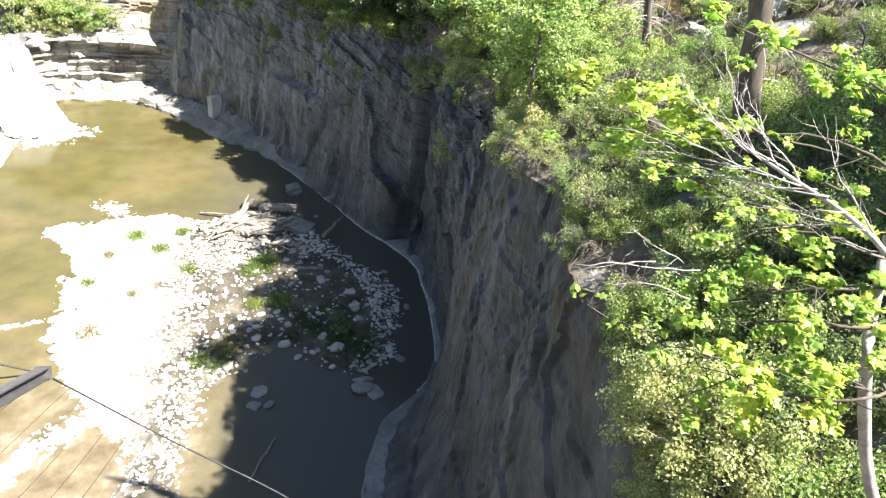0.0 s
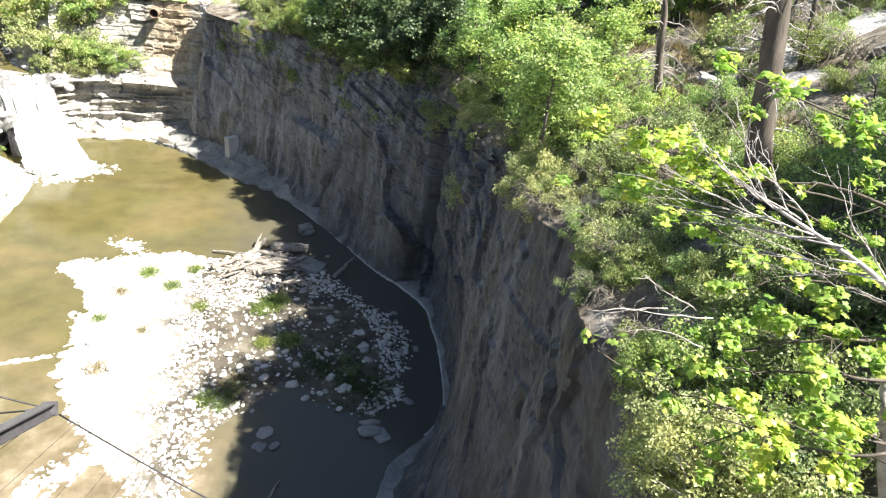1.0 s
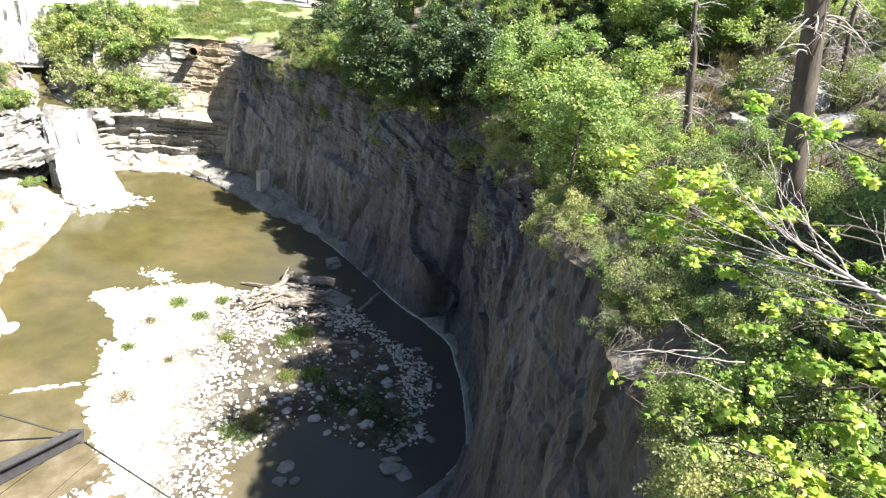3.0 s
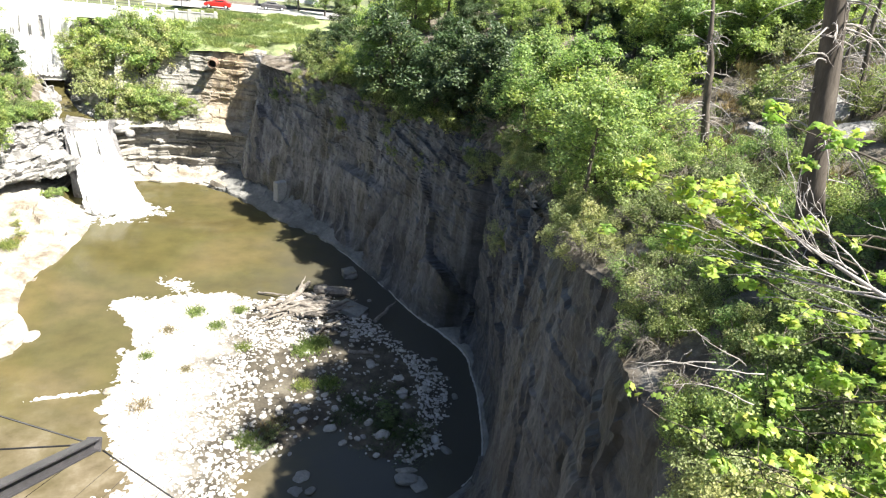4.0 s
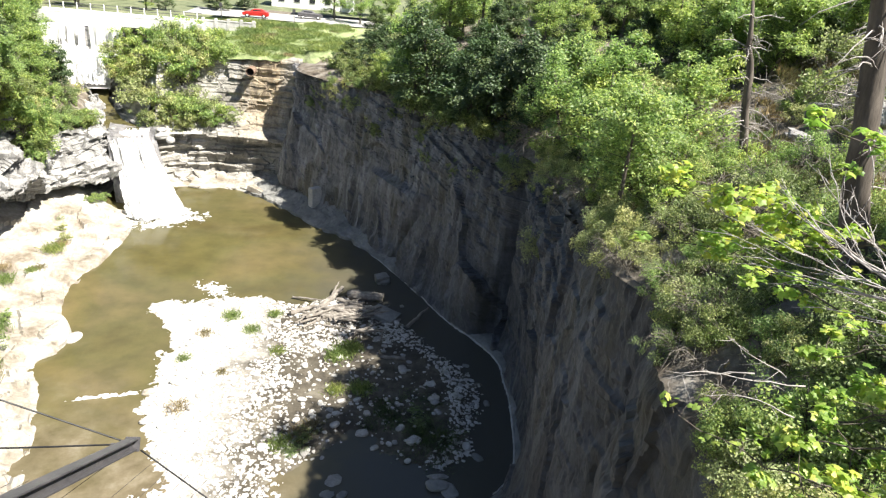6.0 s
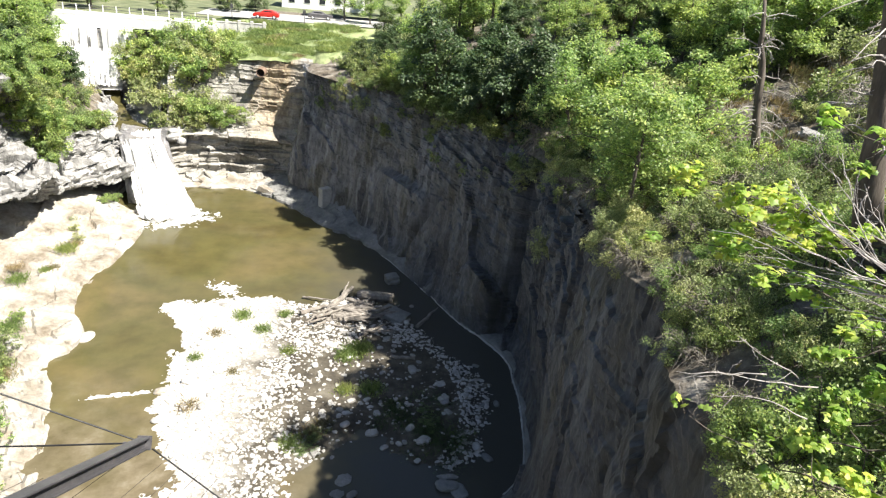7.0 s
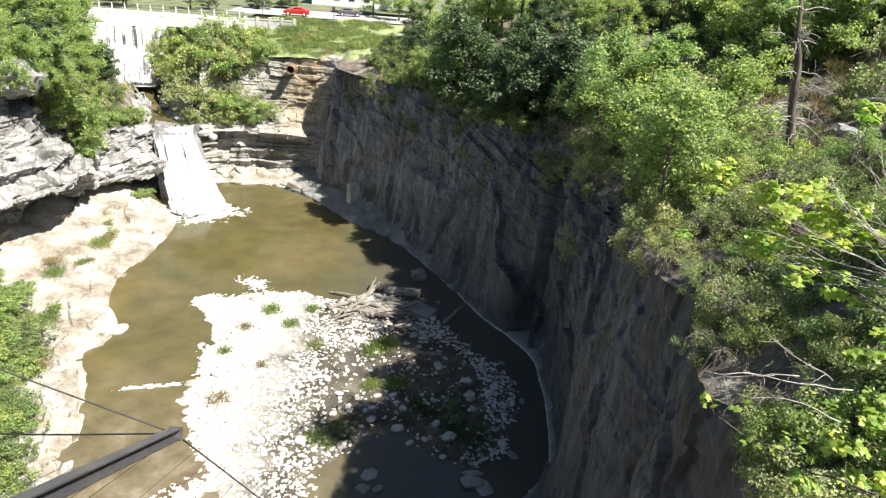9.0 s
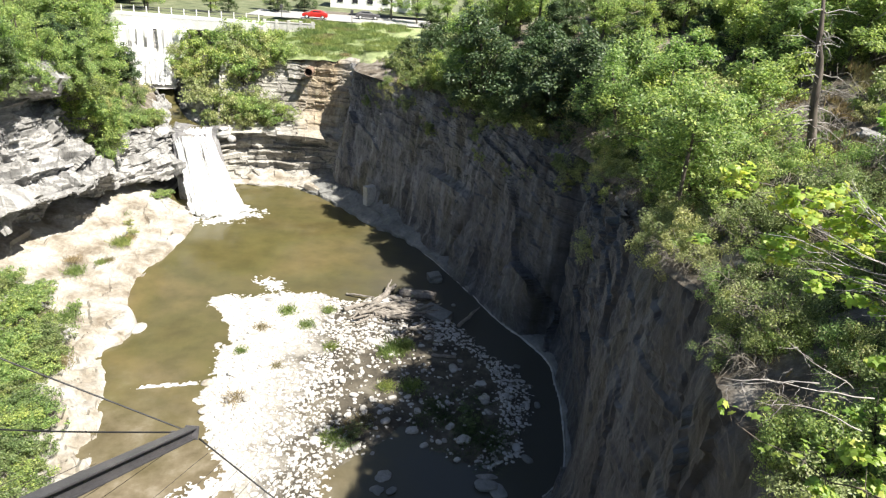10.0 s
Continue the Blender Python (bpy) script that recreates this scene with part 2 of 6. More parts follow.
def water_material():
    m, t, b = mat_base("murky_creek_water")
    v = coords(t)
    broad = noise_tex(t, v, 0.055, 5, 0.55, 0.6)
    c = ramp(t, broad, [(0.3, (0.075, 0.06, 0.024)), (0.5, (0.088, 0.08, 0.034)), (0.7, (0.125, 0.10, 0.05))])
    shoal = noise_tex(t, v, 0.35, 4, 0.6)
    c = mix(t, 0.5, c, ramp(t, shoal, [(0.35, (0.7, 0.7, 0.7)), (0.65, (1.25, 1.2, 1.1))]), "MULTIPLY")
    g = t.nodes.new("ShaderNodeNewGeometry")
    sep = t.nodes.new("ShaderNodeSeparateXYZ")
    t.links.new(g.outputs["Position"], sep.inputs[0])
    wob = t.nodes.new("ShaderNodeMath")
    wob.operation = "MULTIPLY_ADD"
    t.links.new(noise_tex(t, v, 0.14, 4, 0.6), wob.inputs[0])
    wob.inputs[1].default_value = 30.0
    t.links.new(sep.outputs[1], wob.inputs[2])
    bed = node(t, "ShaderNodeMapRange", From_Min=66.0, From_Max=46.0)
    t.links.new(wob.outputs[0], bed.inputs[0])
    bottom = ramp(t, noise_tex(t, v, 0.5, 6, 0.65), [(0.35, (0.10, 0.08, 0.05)), (0.55, (0.17, 0.14, 0.095)), (0.7, (0.24, 0.21, 0.16))])
    wide = t.nodes.new("ShaderNodeMath")
    wide.operation = "MULTIPLY_ADD"
    t.links.new(noise_tex(t, v, 0.2, 5, 0.6), wide.inputs[0])
    wide.inputs[1].default_value = 9.0
    t.links.new(sep.outputs[0], wide.inputs[2])
    shallow = node(t, "ShaderNodeMapRange", From_Min=1.0, From_Max=-3.0)
    t.links.new(wide.outputs[0], shallow.inputs[0])
    # Channel colour, darkened towards the cliff in place of the shade there.
    deep = node(t, "ShaderNodeMapRange", From_Min=6.0, From_Max=-6.0)
    t.links.new(wide.outputs[0], deep.inputs[0])
    c = mix(t, deep.outputs[0], (0.070, 0.068, 0.058), c)
    c = mix(t, mix(t, 1.0, bed.outputs[0], shallow.outputs[0], "MULTIPLY"), c, bottom)
    t.links.new(c, b.inputs["Base Color"])
    b.inputs["Roughness"].default_value, b.inputs["IOR"].default_value = 0.09, 1.33
    ripple = noise_tex(t, coords(t, (1, 0.6, 1), (0, 0, 25)), 1.6, 4, 0.55, 0.5)
    bump(t, b, ripple, 0.22, 0.08)
    return m


def foam_material():
    m, t, b = mat_base("white_falling_water")
    v = coords(t, (3.2, 1.0, 0.35))
    a = noise_tex(t, v, 1.0, 6, 0.65, 0.5)
    c = ramp(t, a, [(0.25, (0.62, 0.61, 0.58)), (0.42, (0.86, 0.86, 0.85)), (0.7, (0.95, 0.95, 0.95))])
    t.links.new(c, b.inputs["Base Color"])
    b.inputs["Roughness"].default_value = 0.55
    bump(t, b, a, 0.5, 0.1)
    tr = t.nodes.new("ShaderNodeBsdfTranslucent")
    t.links.new(c, tr.inputs["Color"])
    ms = t.nodes.new("ShaderNodeMixShader")
    ms.inputs[0].default_value = 0.45
    t.links.new(b.outputs[0], ms.inputs[1])
    t.links.new(tr.outputs[0], ms.inputs[2])
    t.links.new(ms.outputs[0], t.nodes["Material Output"].inputs["Surface"])
    return m


WATER, FOAM = water_material(), foam_material()


# ------------------------------------------------------------------ mesh helpers
def hash01(i, j, k, seed):
    n = (i.astype(np.int64) * 374761393 + j.astype(np.int64) * 668265263 + k.astype(np.int64) * 2147483647 + seed * 974711) & 0xFFFFFFFF
    n = ((n ^ (n >> 13)) * 1274126177) & 0xFFFFFFFF
    n = ((n ^ (n >> 16)) * 2246822519) & 0xFFFFFFFF
    return (n & 0xFFFFFF) / float(0xFFFFFF)


def vnoise(P, seed=0):
    """Value noise of points (n, 3), from -1 to 1."""
    I = np.floor(P).astype(np.int64)
    f = P - I
    f = f * f * (3 - 2 * f)
    out = 0
    for dx in (0, 1):
        for dy in (0, 1):
            for dz in (0, 1):
                w = np.abs(1 - dx - f[:, 0]) * np.abs(1 - dy - f[:, 1]) * np.abs(1 - dz - f[:, 2])
                out = out + w * hash01(I[:, 0] + dx, I[:, 1] + dy, I[:, 2] + dz, seed)
    return out * 2 - 1


def fbm(P, seed=0, octaves=4):
    out, a = 0, 0.5
    for o in range(octaves):
        out = out + a * vnoise(P * 2 ** o, seed + o)
        a *= 0.5
    return out


def fast_mesh(name, V, F, material, smooth=False):
    """A mesh from arrays: V (n, 3), F (m, 3 or 4)."""
    me = bpy.data.meshes.new(name)
    V, F = np.ascontiguousarray(V, dtype=np.float32), np.ascontiguousarray(F, dtype=np.int32)
    k = F.shape[1]
    me.vertices.add(len(V))
    me.vertices.foreach_set("co", V.ravel())
    me.loops.add(F.size)
    me.loops.foreach_set("vertex_index", F.ravel())
    me.polygons.add(len(F))
    me.polygons.foreach_set("loop_start", np.arange(0, F.size, k, dtype=np.int32))
    me.polygons.foreach_set("use_smooth", np.full(len(F), smooth, dtype=bool))
    me.update(calc_edges=True)
    me.materials.append(material)
    return me


def part(name, data, parent, label=""):
    ob = new(name, data)
    if parent is not None:
        ob.parent = parent
    if label:
        ob["label"] = label
    return ob


def thing(name, at, label, category, group="", rz=0.0, kind=""):
    e = new(name)
    e.matrix_basis = pose(*at, 0, 0, rz)
    return tagged(e, label, category, group, kind)


def merge(pieces):
    Vs, Fs, n = [], [], 0
    for V, F in pieces:
        Vs.append(V)
        Fs.append(np.asarray(F) + n)
        n += len(V)
    return np.vstack(Vs), np.vstack(Fs)


def grid_faces(nu, nv, wrap=False):
    i, j = np.meshgrid(np.arange(nu if wrap else nu - 1), np.arange(nv - 1), indexing="ij")
    a = (i * nv + j).ravel()
    b = (((i + 1) % nu) * nv + j).ravel()
    return np.stack([a, b, b + 1, a + 1], 1)


def tube(path, radii, sides=7, wobble=0.0, rng=None):
    """A tapered tube along a path, closed at both ends by shrinking."""
    path = np.asarray(path, float)
    n = len(path)
    radii = np.interp(np.linspace(0, 1, n), np.linspace(0, 1, len(radii)), radii)
    tang = np.gradient(path, axis=0)
    tang /= np.linalg.norm(tang, axis=1)[:, None] + 1e-9
    ref = np.where(np.abs(tang[:, 2:3]) > 0.9, np.array([[1.0, 0, 0]]), np.array([[0, 0, 1.0]]))
    a = np.cross(tang, ref)
    a /= np.linalg.norm(a, axis=1)[:, None] + 1e-9
    b = np.cross(tang, a)
    ang = np.arange(sides) / sides * 2 * np.pi
    r = radii[:, None] * (1 + (rng.normal(0, wobble, (n, sides)) if wobble else 0))
    V = path[:, None] + (np.cos(ang)[None] * r)[..., None] * a[:, None] + (np.sin(ang)[None] * r)[..., None] * b[:, None]
    V = np.concatenate([path[:1, None].repeat(sides, 1), V, path[-1:, None].repeat(sides, 1)])
    m = n + 2
    F = grid_faces(m, sides)
    last = np.arange(m - 1) * sides
    G = np.stack([last + sides - 1, last + 2 * sides - 1, last + sides, last], 1)
    return V.reshape(-1, 3), np.vstack([F, G])


def spline(points, n):
    """Catmull-Rom through rows of numbers."""
    P = np.asarray(points, float)
    E = np.concatenate([(2 * P[0] - P[1])[None], P, (2 * P[-1] - P[-2])[None]])
    u = np.linspace(0, len(P) - 1 - 1e-9, n)
    i = u.astype(int)
    f = (u - i).reshape((-1,) + (1,) * (P.ndim - 1))
    a, b, c, d = E[i], E[i + 1], E[i + 2], E[i + 3]
    return 0.5 * (2 * b + (c - a) * f + (2 * a - 5 * b + 4 * c - d) * f ** 2 + (3 * b - a - 3 * c + d) * f ** 3)


def resample(profiles, nv):
    """Each station's profile, drawn at nv even steps of its mean length."""
    P = np.asarray(profiles, float)
    seg = np.linalg.norm(np.diff(P, axis=1), axis=2).mean(0)
    s = np.concatenate([[0], np.cumsum(seg)])
    s /= s[-1]
    q = np.linspace(0, 1, nv)
    k = np.clip(np.searchsorted(s, q, side="right") - 1, 0, len(s) - 2)
    f = ((q - s[k]) / (s[k + 1] - s[k]))[None, :, None]
    return P[:, k] * (1 - f) + P[:, k + 1] * f


def normals(G):
    n = np.cross(np.gradient(G, axis=0), np.gradient(G, axis=1))
    return n / (np.linalg.norm(n, axis=2)[..., None] + 1e-9)


def beds(P, thick, seed, patch=5.0):
    """Ledge offsets from 0 to 1: beds of uneven thickness that step in and out along the wall."""
    z = P[:, 2] + 0.35 * vnoise(P / np.array([9, 9, 5.0]), seed + 5)
    z = z + 0.25 * np.sin(z * 2.1 + 1.0)
    k = np.floor(z / thick)
    run = np.floor((P[:, 0] * 0.7 + P[:, 1]) / patch + hash01(k, k * 0, k * 0, seed) * 7 + 0.6 * vnoise(P / 2.0, seed + 9))
    return hash01(k, run, k * 0, seed + 1)


def facets(P, size, tilt, seed):
    """Broken rock: every cell of a loose grid has its own plane, stepped and tilted against its neighbours."""
    Q = P / np.asarray(size, float)
    I = np.floor(Q).astype(np.int64)
    best = np.full(len(Q), 1e9)
    out = np.zeros(len(Q))
    for dx in (-1, 0, 1):
        for dy in (-1, 0, 1):
            for dz in (-1, 0, 1):
                J = I + np.array([dx, dy, dz])
                h = [hash01(J[:, 0], J[:, 1], J[:, 2], seed + k) for k in range(7)]
                D = Q - (J + np.stack(h[:3], 1))
                r = (D ** 2).sum(1)
                val = (h[3] - 0.5) + tilt * ((h[4] - 0.5) * D[:, 0] + (h[5] - 0.5) * D[:, 1] + (h[6] - 0.5) * D[:, 2])
                hit = r < best
                best = np.where(hit, r, best)
                out = np.where(hit, val, out)
    return out


def loft(stations, nu, nv, displace):
    G = spline(resample(stations, nv), nu)
    N = normals(G)
    d = displace(G.reshape(-1, 3)).reshape(nu, nv)
    return G + N * d[..., None], G, N


def structure(name, G, material, label, category, smooth=False):
    nu, nv = G.shape[:2]
    me = fast_mesh(name, G.reshape(-1, 3), grid_faces(nu, nv), material, smooth)
    return tagged(new(name, me), label, category, kind="structure")


# ------------------------------------------------------------------ ground, water
far = fast_mesh("ground", [(-2500, -2500, -1.6), (2500, -2500, -1.6), (2500, 2500, -1.6), (-2500, 2500, -1.6)], [(0, 1, 2, 3)], SOIL)
tagged(new("ground", far), "brown creek bed and distant ground", "ground", kind="structure")
wx, wy = np.meshgrid(np.linspace(-52, 24, 153), np.linspace(-60, 106, 333), indexing="ij")
wp = np.stack([wx, wy, 0.0 * wx], 2)
wp[..., 2] = 0.02 * fbm(wp.reshape(-1, 3) * 0.5, 3, 3).reshape(wx.shape)
structure("water", wp, WATER, "murky olive brown creek pool with small ripples", "water", True)

# ------------------------------------------------------------------ the shaded cliff and the hillside above it
# rows: foot x y, rim x y z, outward direction of the hill x y, hill height factor
WALL = [(6, -60, 9, -60, 27, 1, 0, 1), (4, -20, 8.5, -20, 27, 1, 0, 1), (3, 3, 8, 3, 26.3, 1, 0, 1), (3.2, 13, 8.0, 12.5, 25.3, 1, 0, 1),
        (3.8, 19, 8.4, 16.0, 24.9, 1, 0.05, 1), (4.2, 24, 10.9, 19.5, 24.3, 1, 0.05, 1), (4.9, 28.5, 10.3, 24.6, 23.7, 1, 0.05, 1),
        (6.2, 32.5, 11.0, 29, 22.8, 1, 0.05, 1), (9.6, 36.2, 12.0, 34, 21.6, 1, 0.05, 1), (11.9, 39.6, 12.9, 38, 20.8, 1, 0.05, 1),
        (12.7, 45.3, 13.6, 45, 20.3, 1, 0.1, 1), (12.8, 50, 13.6, 51, 20, 1, 0.15, 1), (12.2, 54.8, 13.6, 56.5, 19.6, 1, 0.2, 1),
        (7.6, 62.0, 12.0, 63.5, 19, 0.95, 0.3, 1), (2.8, 71.8, 7.4, 73.5, 18.6, 0.9, 0.4, 0.95), (-1.6, 80.3, 2.4, 82.5, 18.6, 0.85, 0.5, 0.9),
        (-6.0, 88.5, -3.5, 90, 18.6, 0.8, 0.6, 0.7), (-11.5, 95.0, -9.8, 96.5, 18.7, 0.7, 0.7, 0.4), (-14.2, 99, -12.2, 101, 18.7, 0.5, 0.85, 0.25),
        (-14.6, 106, -12.0, 107, 18.7, 0.3, 0.95, 0.2)]


def wall_profile(r):
    fx, fy, rx, ry, rz = r[:5]
    out = []
    steep = ((0.0, -1.5), (0.02, 0.0), (0.10, 1.2), (0.30, 0.30 * rz), (0.55, 0.62 * rz), (0.86, 0.93 * rz), (1.0, rz))
    apron = ((0.0, -1.5), (0.03, 0.0), (0.36, 1.6), (0.66, 0.25 * rz), (0.80, 0.52 * rz), (0.93, 0.86 * rz), (1.0, rz))
    k = float(np.interp(fy, [33, 40], [1.0, 0.0]))
    for (s0, z0), (s1, z1) in zip(steep, apron):
        s, z = s0 + (s1 - s0) * k, z0 + (z1 - z0) * k
        out.append((fx + (rx - fx) * s, fy + (ry - fy) * s, z))
    return out


def wall_shape(P):
    q = P + P[:, 2:3] * np.array([[0.2, -0.35, 0]]) + 0.5 * np.stack([vnoise(P / 2.0, 5), vnoise(P / 2.0, 6), vnoise(P / 2.0, 7)], 1)
    big = 1.8 * fbm(P / np.array([11, 11, 16.0]), 11, 2)
    slabs = 1.3 * facets(q, (6.0, 6.0, 9.0), 1.1, 21) + 0.36 * np.interp(P[:, 1], [44, 54], [0.4, 1.0]) * facets(q, (2.1, 2.1, 3.4), 1.2, 25) + 0.22 * facets(q, (0.8, 0.8, 2.2), 1.3, 27)
    upper = np.clip((P[:, 2] / 19.0 - 0.5) * 3, 0.0, 1)
    step = 0.9 * upper * (beds(P @ np.array([[1, 0, 0.16], [0, 1, -0.12], [0, 0, 1]]), 0.9, 31, 4.0) - 0.5) + 0.25 * upper * facets(q, (0.9, 0.9, 0.7), 1.0, 29)
    rough = 0.16 * fbm(P / np.array([0.6, 0.6, 1.3]), 41, 4)
    fade = np.clip((P[:, 2] + 0.2) / 2.5, 0.05, 1) * np.interp(P[:, 1], [10, 34, 44], [0.28, 0.4, 0.9])
    groove = -2.2 * np.exp(-((P[:, 1] - 56.6 - 0.10 * P[:, 2]) / 0.8) ** 2) - 1.2 * np.exp(-((P[:, 1] - 74.5 + 0.25 * P[:, 2]) / 0.5) ** 2) * (P[:, 2] < 11)
    shelf_cut = -1.3 * np.clip((P[:, 2] - 9.0) / 0.8, 0, 1) * np.exp(-((P[:, 1] - 79) / 4.5) ** 2)
    return (big + slabs + step) * fade + groove + shelf_cut + rough - np.interp(P[:, 1], [12, 20, 30, 40], [0.0, 0.3, 0.3, 0])


G, BASE_G, _n = loft([wall_profile(r) for r in WALL], 620, 150, lambda P: -wall_shape(P))
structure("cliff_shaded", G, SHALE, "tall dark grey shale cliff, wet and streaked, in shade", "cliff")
RIM = G[:, -1]

HILL = ((0.0, 0.0), (0.8, 0.25), (3.0, 1.7), (6.5, 3.7), (13, 7.2), (24, 12), (60, 17), (300, 24), (1800, 60))


def hill_profile(r):
    o = Vector((r[5], r[6])).normalized()
    return [(r[2] + o.x * s, r[3] + o.y * s, r[4] - (0.15 if s == 0 else 0) + h * r[7]) for s, h in HILL]


HILL_S = [hill_profile(r) for r in WALL]


def hill_at(y, s):
    """The hillside's ground, s metres out from the rim of the cliff at the rim's y."""
    ys = [r[3] for r in WALL]
    P = np.array(HILL_S)
    c = np.array([[np.interp(s, [a for a, _ in HILL], P[i, :, k]) for k in range(3)] for i in range(len(WALL))])
    return tuple(float(np.interp(y, ys, c[:, k])) for k in range(3))


near_hill = [p[:7] for p in HILL_S]
HG, _g, _n = loft(near_hill, 420, 120, lambda P: -0.5 * fbm(P / 3.0, 51, 4))
HG[:, 0] = spline(resample([wall_profile(r) for r in WALL], 150), 420)[:, -1] + np.array([0, 0, -0.25])
structure("hillside", HG, SOIL, "steep hillside of brown leaf litter and bare soil above the cliff", "hillside")
FG, _g, _n = loft([[p[6], p[7], p[8]] for p in HILL_S], 80, 12, lambda P: 0.0 * P[:, 0])
FG[:, 0, 2] -= 0.3
structure("far_hill", FG, TURF, "grassy high ground beyond the wooded slope", "hill", True)

# narrow pale ledge along the water under the shaded cliff, widening to flat slabs upstream
LEDGE = [(4.0, 19, 0.12), (4.4, 27, 0.14), (5.3, 30.3, 0.14), (6.7, 33.5, 0.14), (9.9, 36.3, 0.16), (11.8, 39.4, 0.22), (12.6, 45.3, 0.22), (12.7, 50, 0.25), (12.2, 54.8, 0.3),
         (7.7, 62.5, 0.35), (2.9, 72.3, 0.45), (-2.4, 81, 1.3), (-7.4, 86.2, 2.4), (-13, 92.7, 2.2), (-16.6, 96.3, 1.6), (-19.5, 99, 1.2)]
lp = spline(LEDGE, 420)
tan = np.gradient(lp[:, :2], axis=0)
side = np.stack([tan[:, 1], -tan[:, 0]], 1)
side /= np.linalg.norm(side, axis=1)[:, None]
w = np.minimum(lp[:, 2], 3)
n4 = vnoise(np.column_stack([lp[:, :2] * 0.5, np.full(len(w), 0.5)]), 61)
edge = -0.35 * w + 0.6 * np.minimum(w, 1.4) * n4
st = []
for i in range(len(lp)):
    o = lambda d, z: (lp[i, 0] + side[i, 0] * d, lp[i, 1] + side[i, 1] * d, z)
    tall = 0.28 + 0.22 * min(w[i], 1.5)
    st.append([o(edge[i], -0.8), o(edge[i] + 0.04, 0.06), o(edge[i] + 0.15, tall * 0.8), o(edge[i] + 0.5 * w[i] + 0.1, tall), o(edge[i] + w[i] + 0.5, tall + 0.35 * w[i]), o(4.5, tall + 1.0 * w[i])])
LGR, _g, _n = loft(st[::2], 640, 34, lambda P: 0.35 * facets(P, (1.5, 1.5, 0.7), 0.8, 64) * np.interp(P[:, 1], [30, 70, 82], [0.25, 0.35, 0.7]) + 0.08 * fbm(P / 0.5, 66, 3))
structure("rock_ledge", LGR, WETSHELF, "low grey rock ledge along the waterline below the cliff", "ledge")

crust = [k for k in range(len(lp)) if 36 < lp[k, 1] < 77]
cp = np.array([(lp[k, 0] + side[k, 0] * (edge[k] - 0.03), lp[k, 1] + side[k, 1] * (edge[k] - 0.03), 0.10) for k in crust])
cv, cf = tube(cp, (0.05, 0.07, 0.08, 0.03), 7, 0.5, np.random.default_rng(9))
tagged(new("waterline", fast_mesh("waterline", cv, cf, CONCRETE)), "thin pale mineral line along the waterline", "waterline", kind="structure")

# ------------------------------------------------------------------ back wall with two tiers, beside the waterfall
BACK = [(-11.0, 100.8), (-14, 101.3), (-17, 101.6), (-20, 101.8), (-24, 101.6), (-27, 101.2), (-30, 100.0), (-32.5, 97.6)]


def back_profile(i, p):
    x, y = p
    k = i / (len(BACK) - 1)
    top = 18.6 - 1.5 * k
    low = 7.4 + 0.9 * k
    return [(x, y + 0.3, -1.5), (x, y - 0.1, 0.5), (x, y + 1.4, 1.4), (x, y + 1.0, low - 1.2), (x, y - 0.3, low - 0.3), (x, y + 0.3, low), (x - 0.3, y + 3.2, low + 1.8),
            (x - 0.5, y + 4.3, low + 3.6), (x - 0.8, y + 4.8 + 2 * k, top - 2.0), (x - 0.8, y + 5.0 + 2.5 * k, top), (x - 0.8, y + 6.5 + 2.5 * k, top + 0.3)]


def ledges(amount, thick, seed):
    def f(P):
        hi = np.clip((P[:, 2] - 7) / 3, 0, 1)
        d = amount * (1 - 0.5 * hi) * (beds(P, thick, seed, 3.5) - 0.5) + 0.7 * fbm(P / 5.0, seed + 3, 3) + 0.14 * fbm(P / 0.8, seed + 6, 3) - 0.45 * facets(P, (2.6, 2.6, 1.7), 0.9, seed + 8)
        return -d * np.clip((P[:, 2] + 0.3) / 1.5, 0.1, 1)
    return f


BG, _g, _n = loft([back_profile(i, p) for i, p in enumerate(BACK)], 240, 190, ledges(-0.8, 0.42, 71))
structure("cliff_back", BG, STAINED, "thin bedded pale rock wall in two tiers beside the waterfall", "cliff")

# meadow on top, rising to the road
MEADOW = [[(-1, 97.5, 17.8), (3, 108, 20.0), (8, 118, 22.0), (10, 124, 22.9)], [(-9, 98.2, 18.4), (-9, 108, 20.3), (-10, 118, 22.2), (-10, 124, 22.9)], [(-12.0, 106.5, 18.7), (-12, 112, 20.3), (-13, 118, 22.0), (-14, 124, 22.9)],
          [(-15, 106.6, 18.6), (-16, 112, 20.2), (-17, 118, 21.8), (-18, 124, 22.9)], [(-22, 107.4, 18.2), (-23, 112, 19.6), (-25, 118, 21.2), (-27, 124, 22.7)],
          [(-29, 108.6, 17.3), (-30, 112, 18.6), (-33, 118, 20.0), (-35, 123, 21.0)], [(-36, 106, 12.0), (-39, 110, 12.8), (-41, 116, 14.0), (-42, 121, 15.0)]]
MG, _g, _n = loft(MEADOW, 140, 90, lambda P: 0.3 * fbm(P / 1.6, 91, 4))
structure("meadow", MG, GRASS, "sunlit rough green meadow above the rock wall", "meadow")

# road and open ground behind
RG = np.array([[(x, y, 22.9 + (y - 123) * 0.012) for y in np.linspace(123, 134, 4)] for x in np.linspace(-34, 40, 12)])
structure("road", RG, ASPHALT, "pale sunlit asphalt road with a parking verge", "road", True)
OG = np.array([[(x, y, 22.9 + (y - 123) * 0.03 + (0.3 if y < 135 else 0)) for y in (133.8, 150, 200, 400, 1500)] for x in (-34, -10, 40, 200, 900)])
structure("field", OG, TURF, "open green ground beyond the road", "field", True)

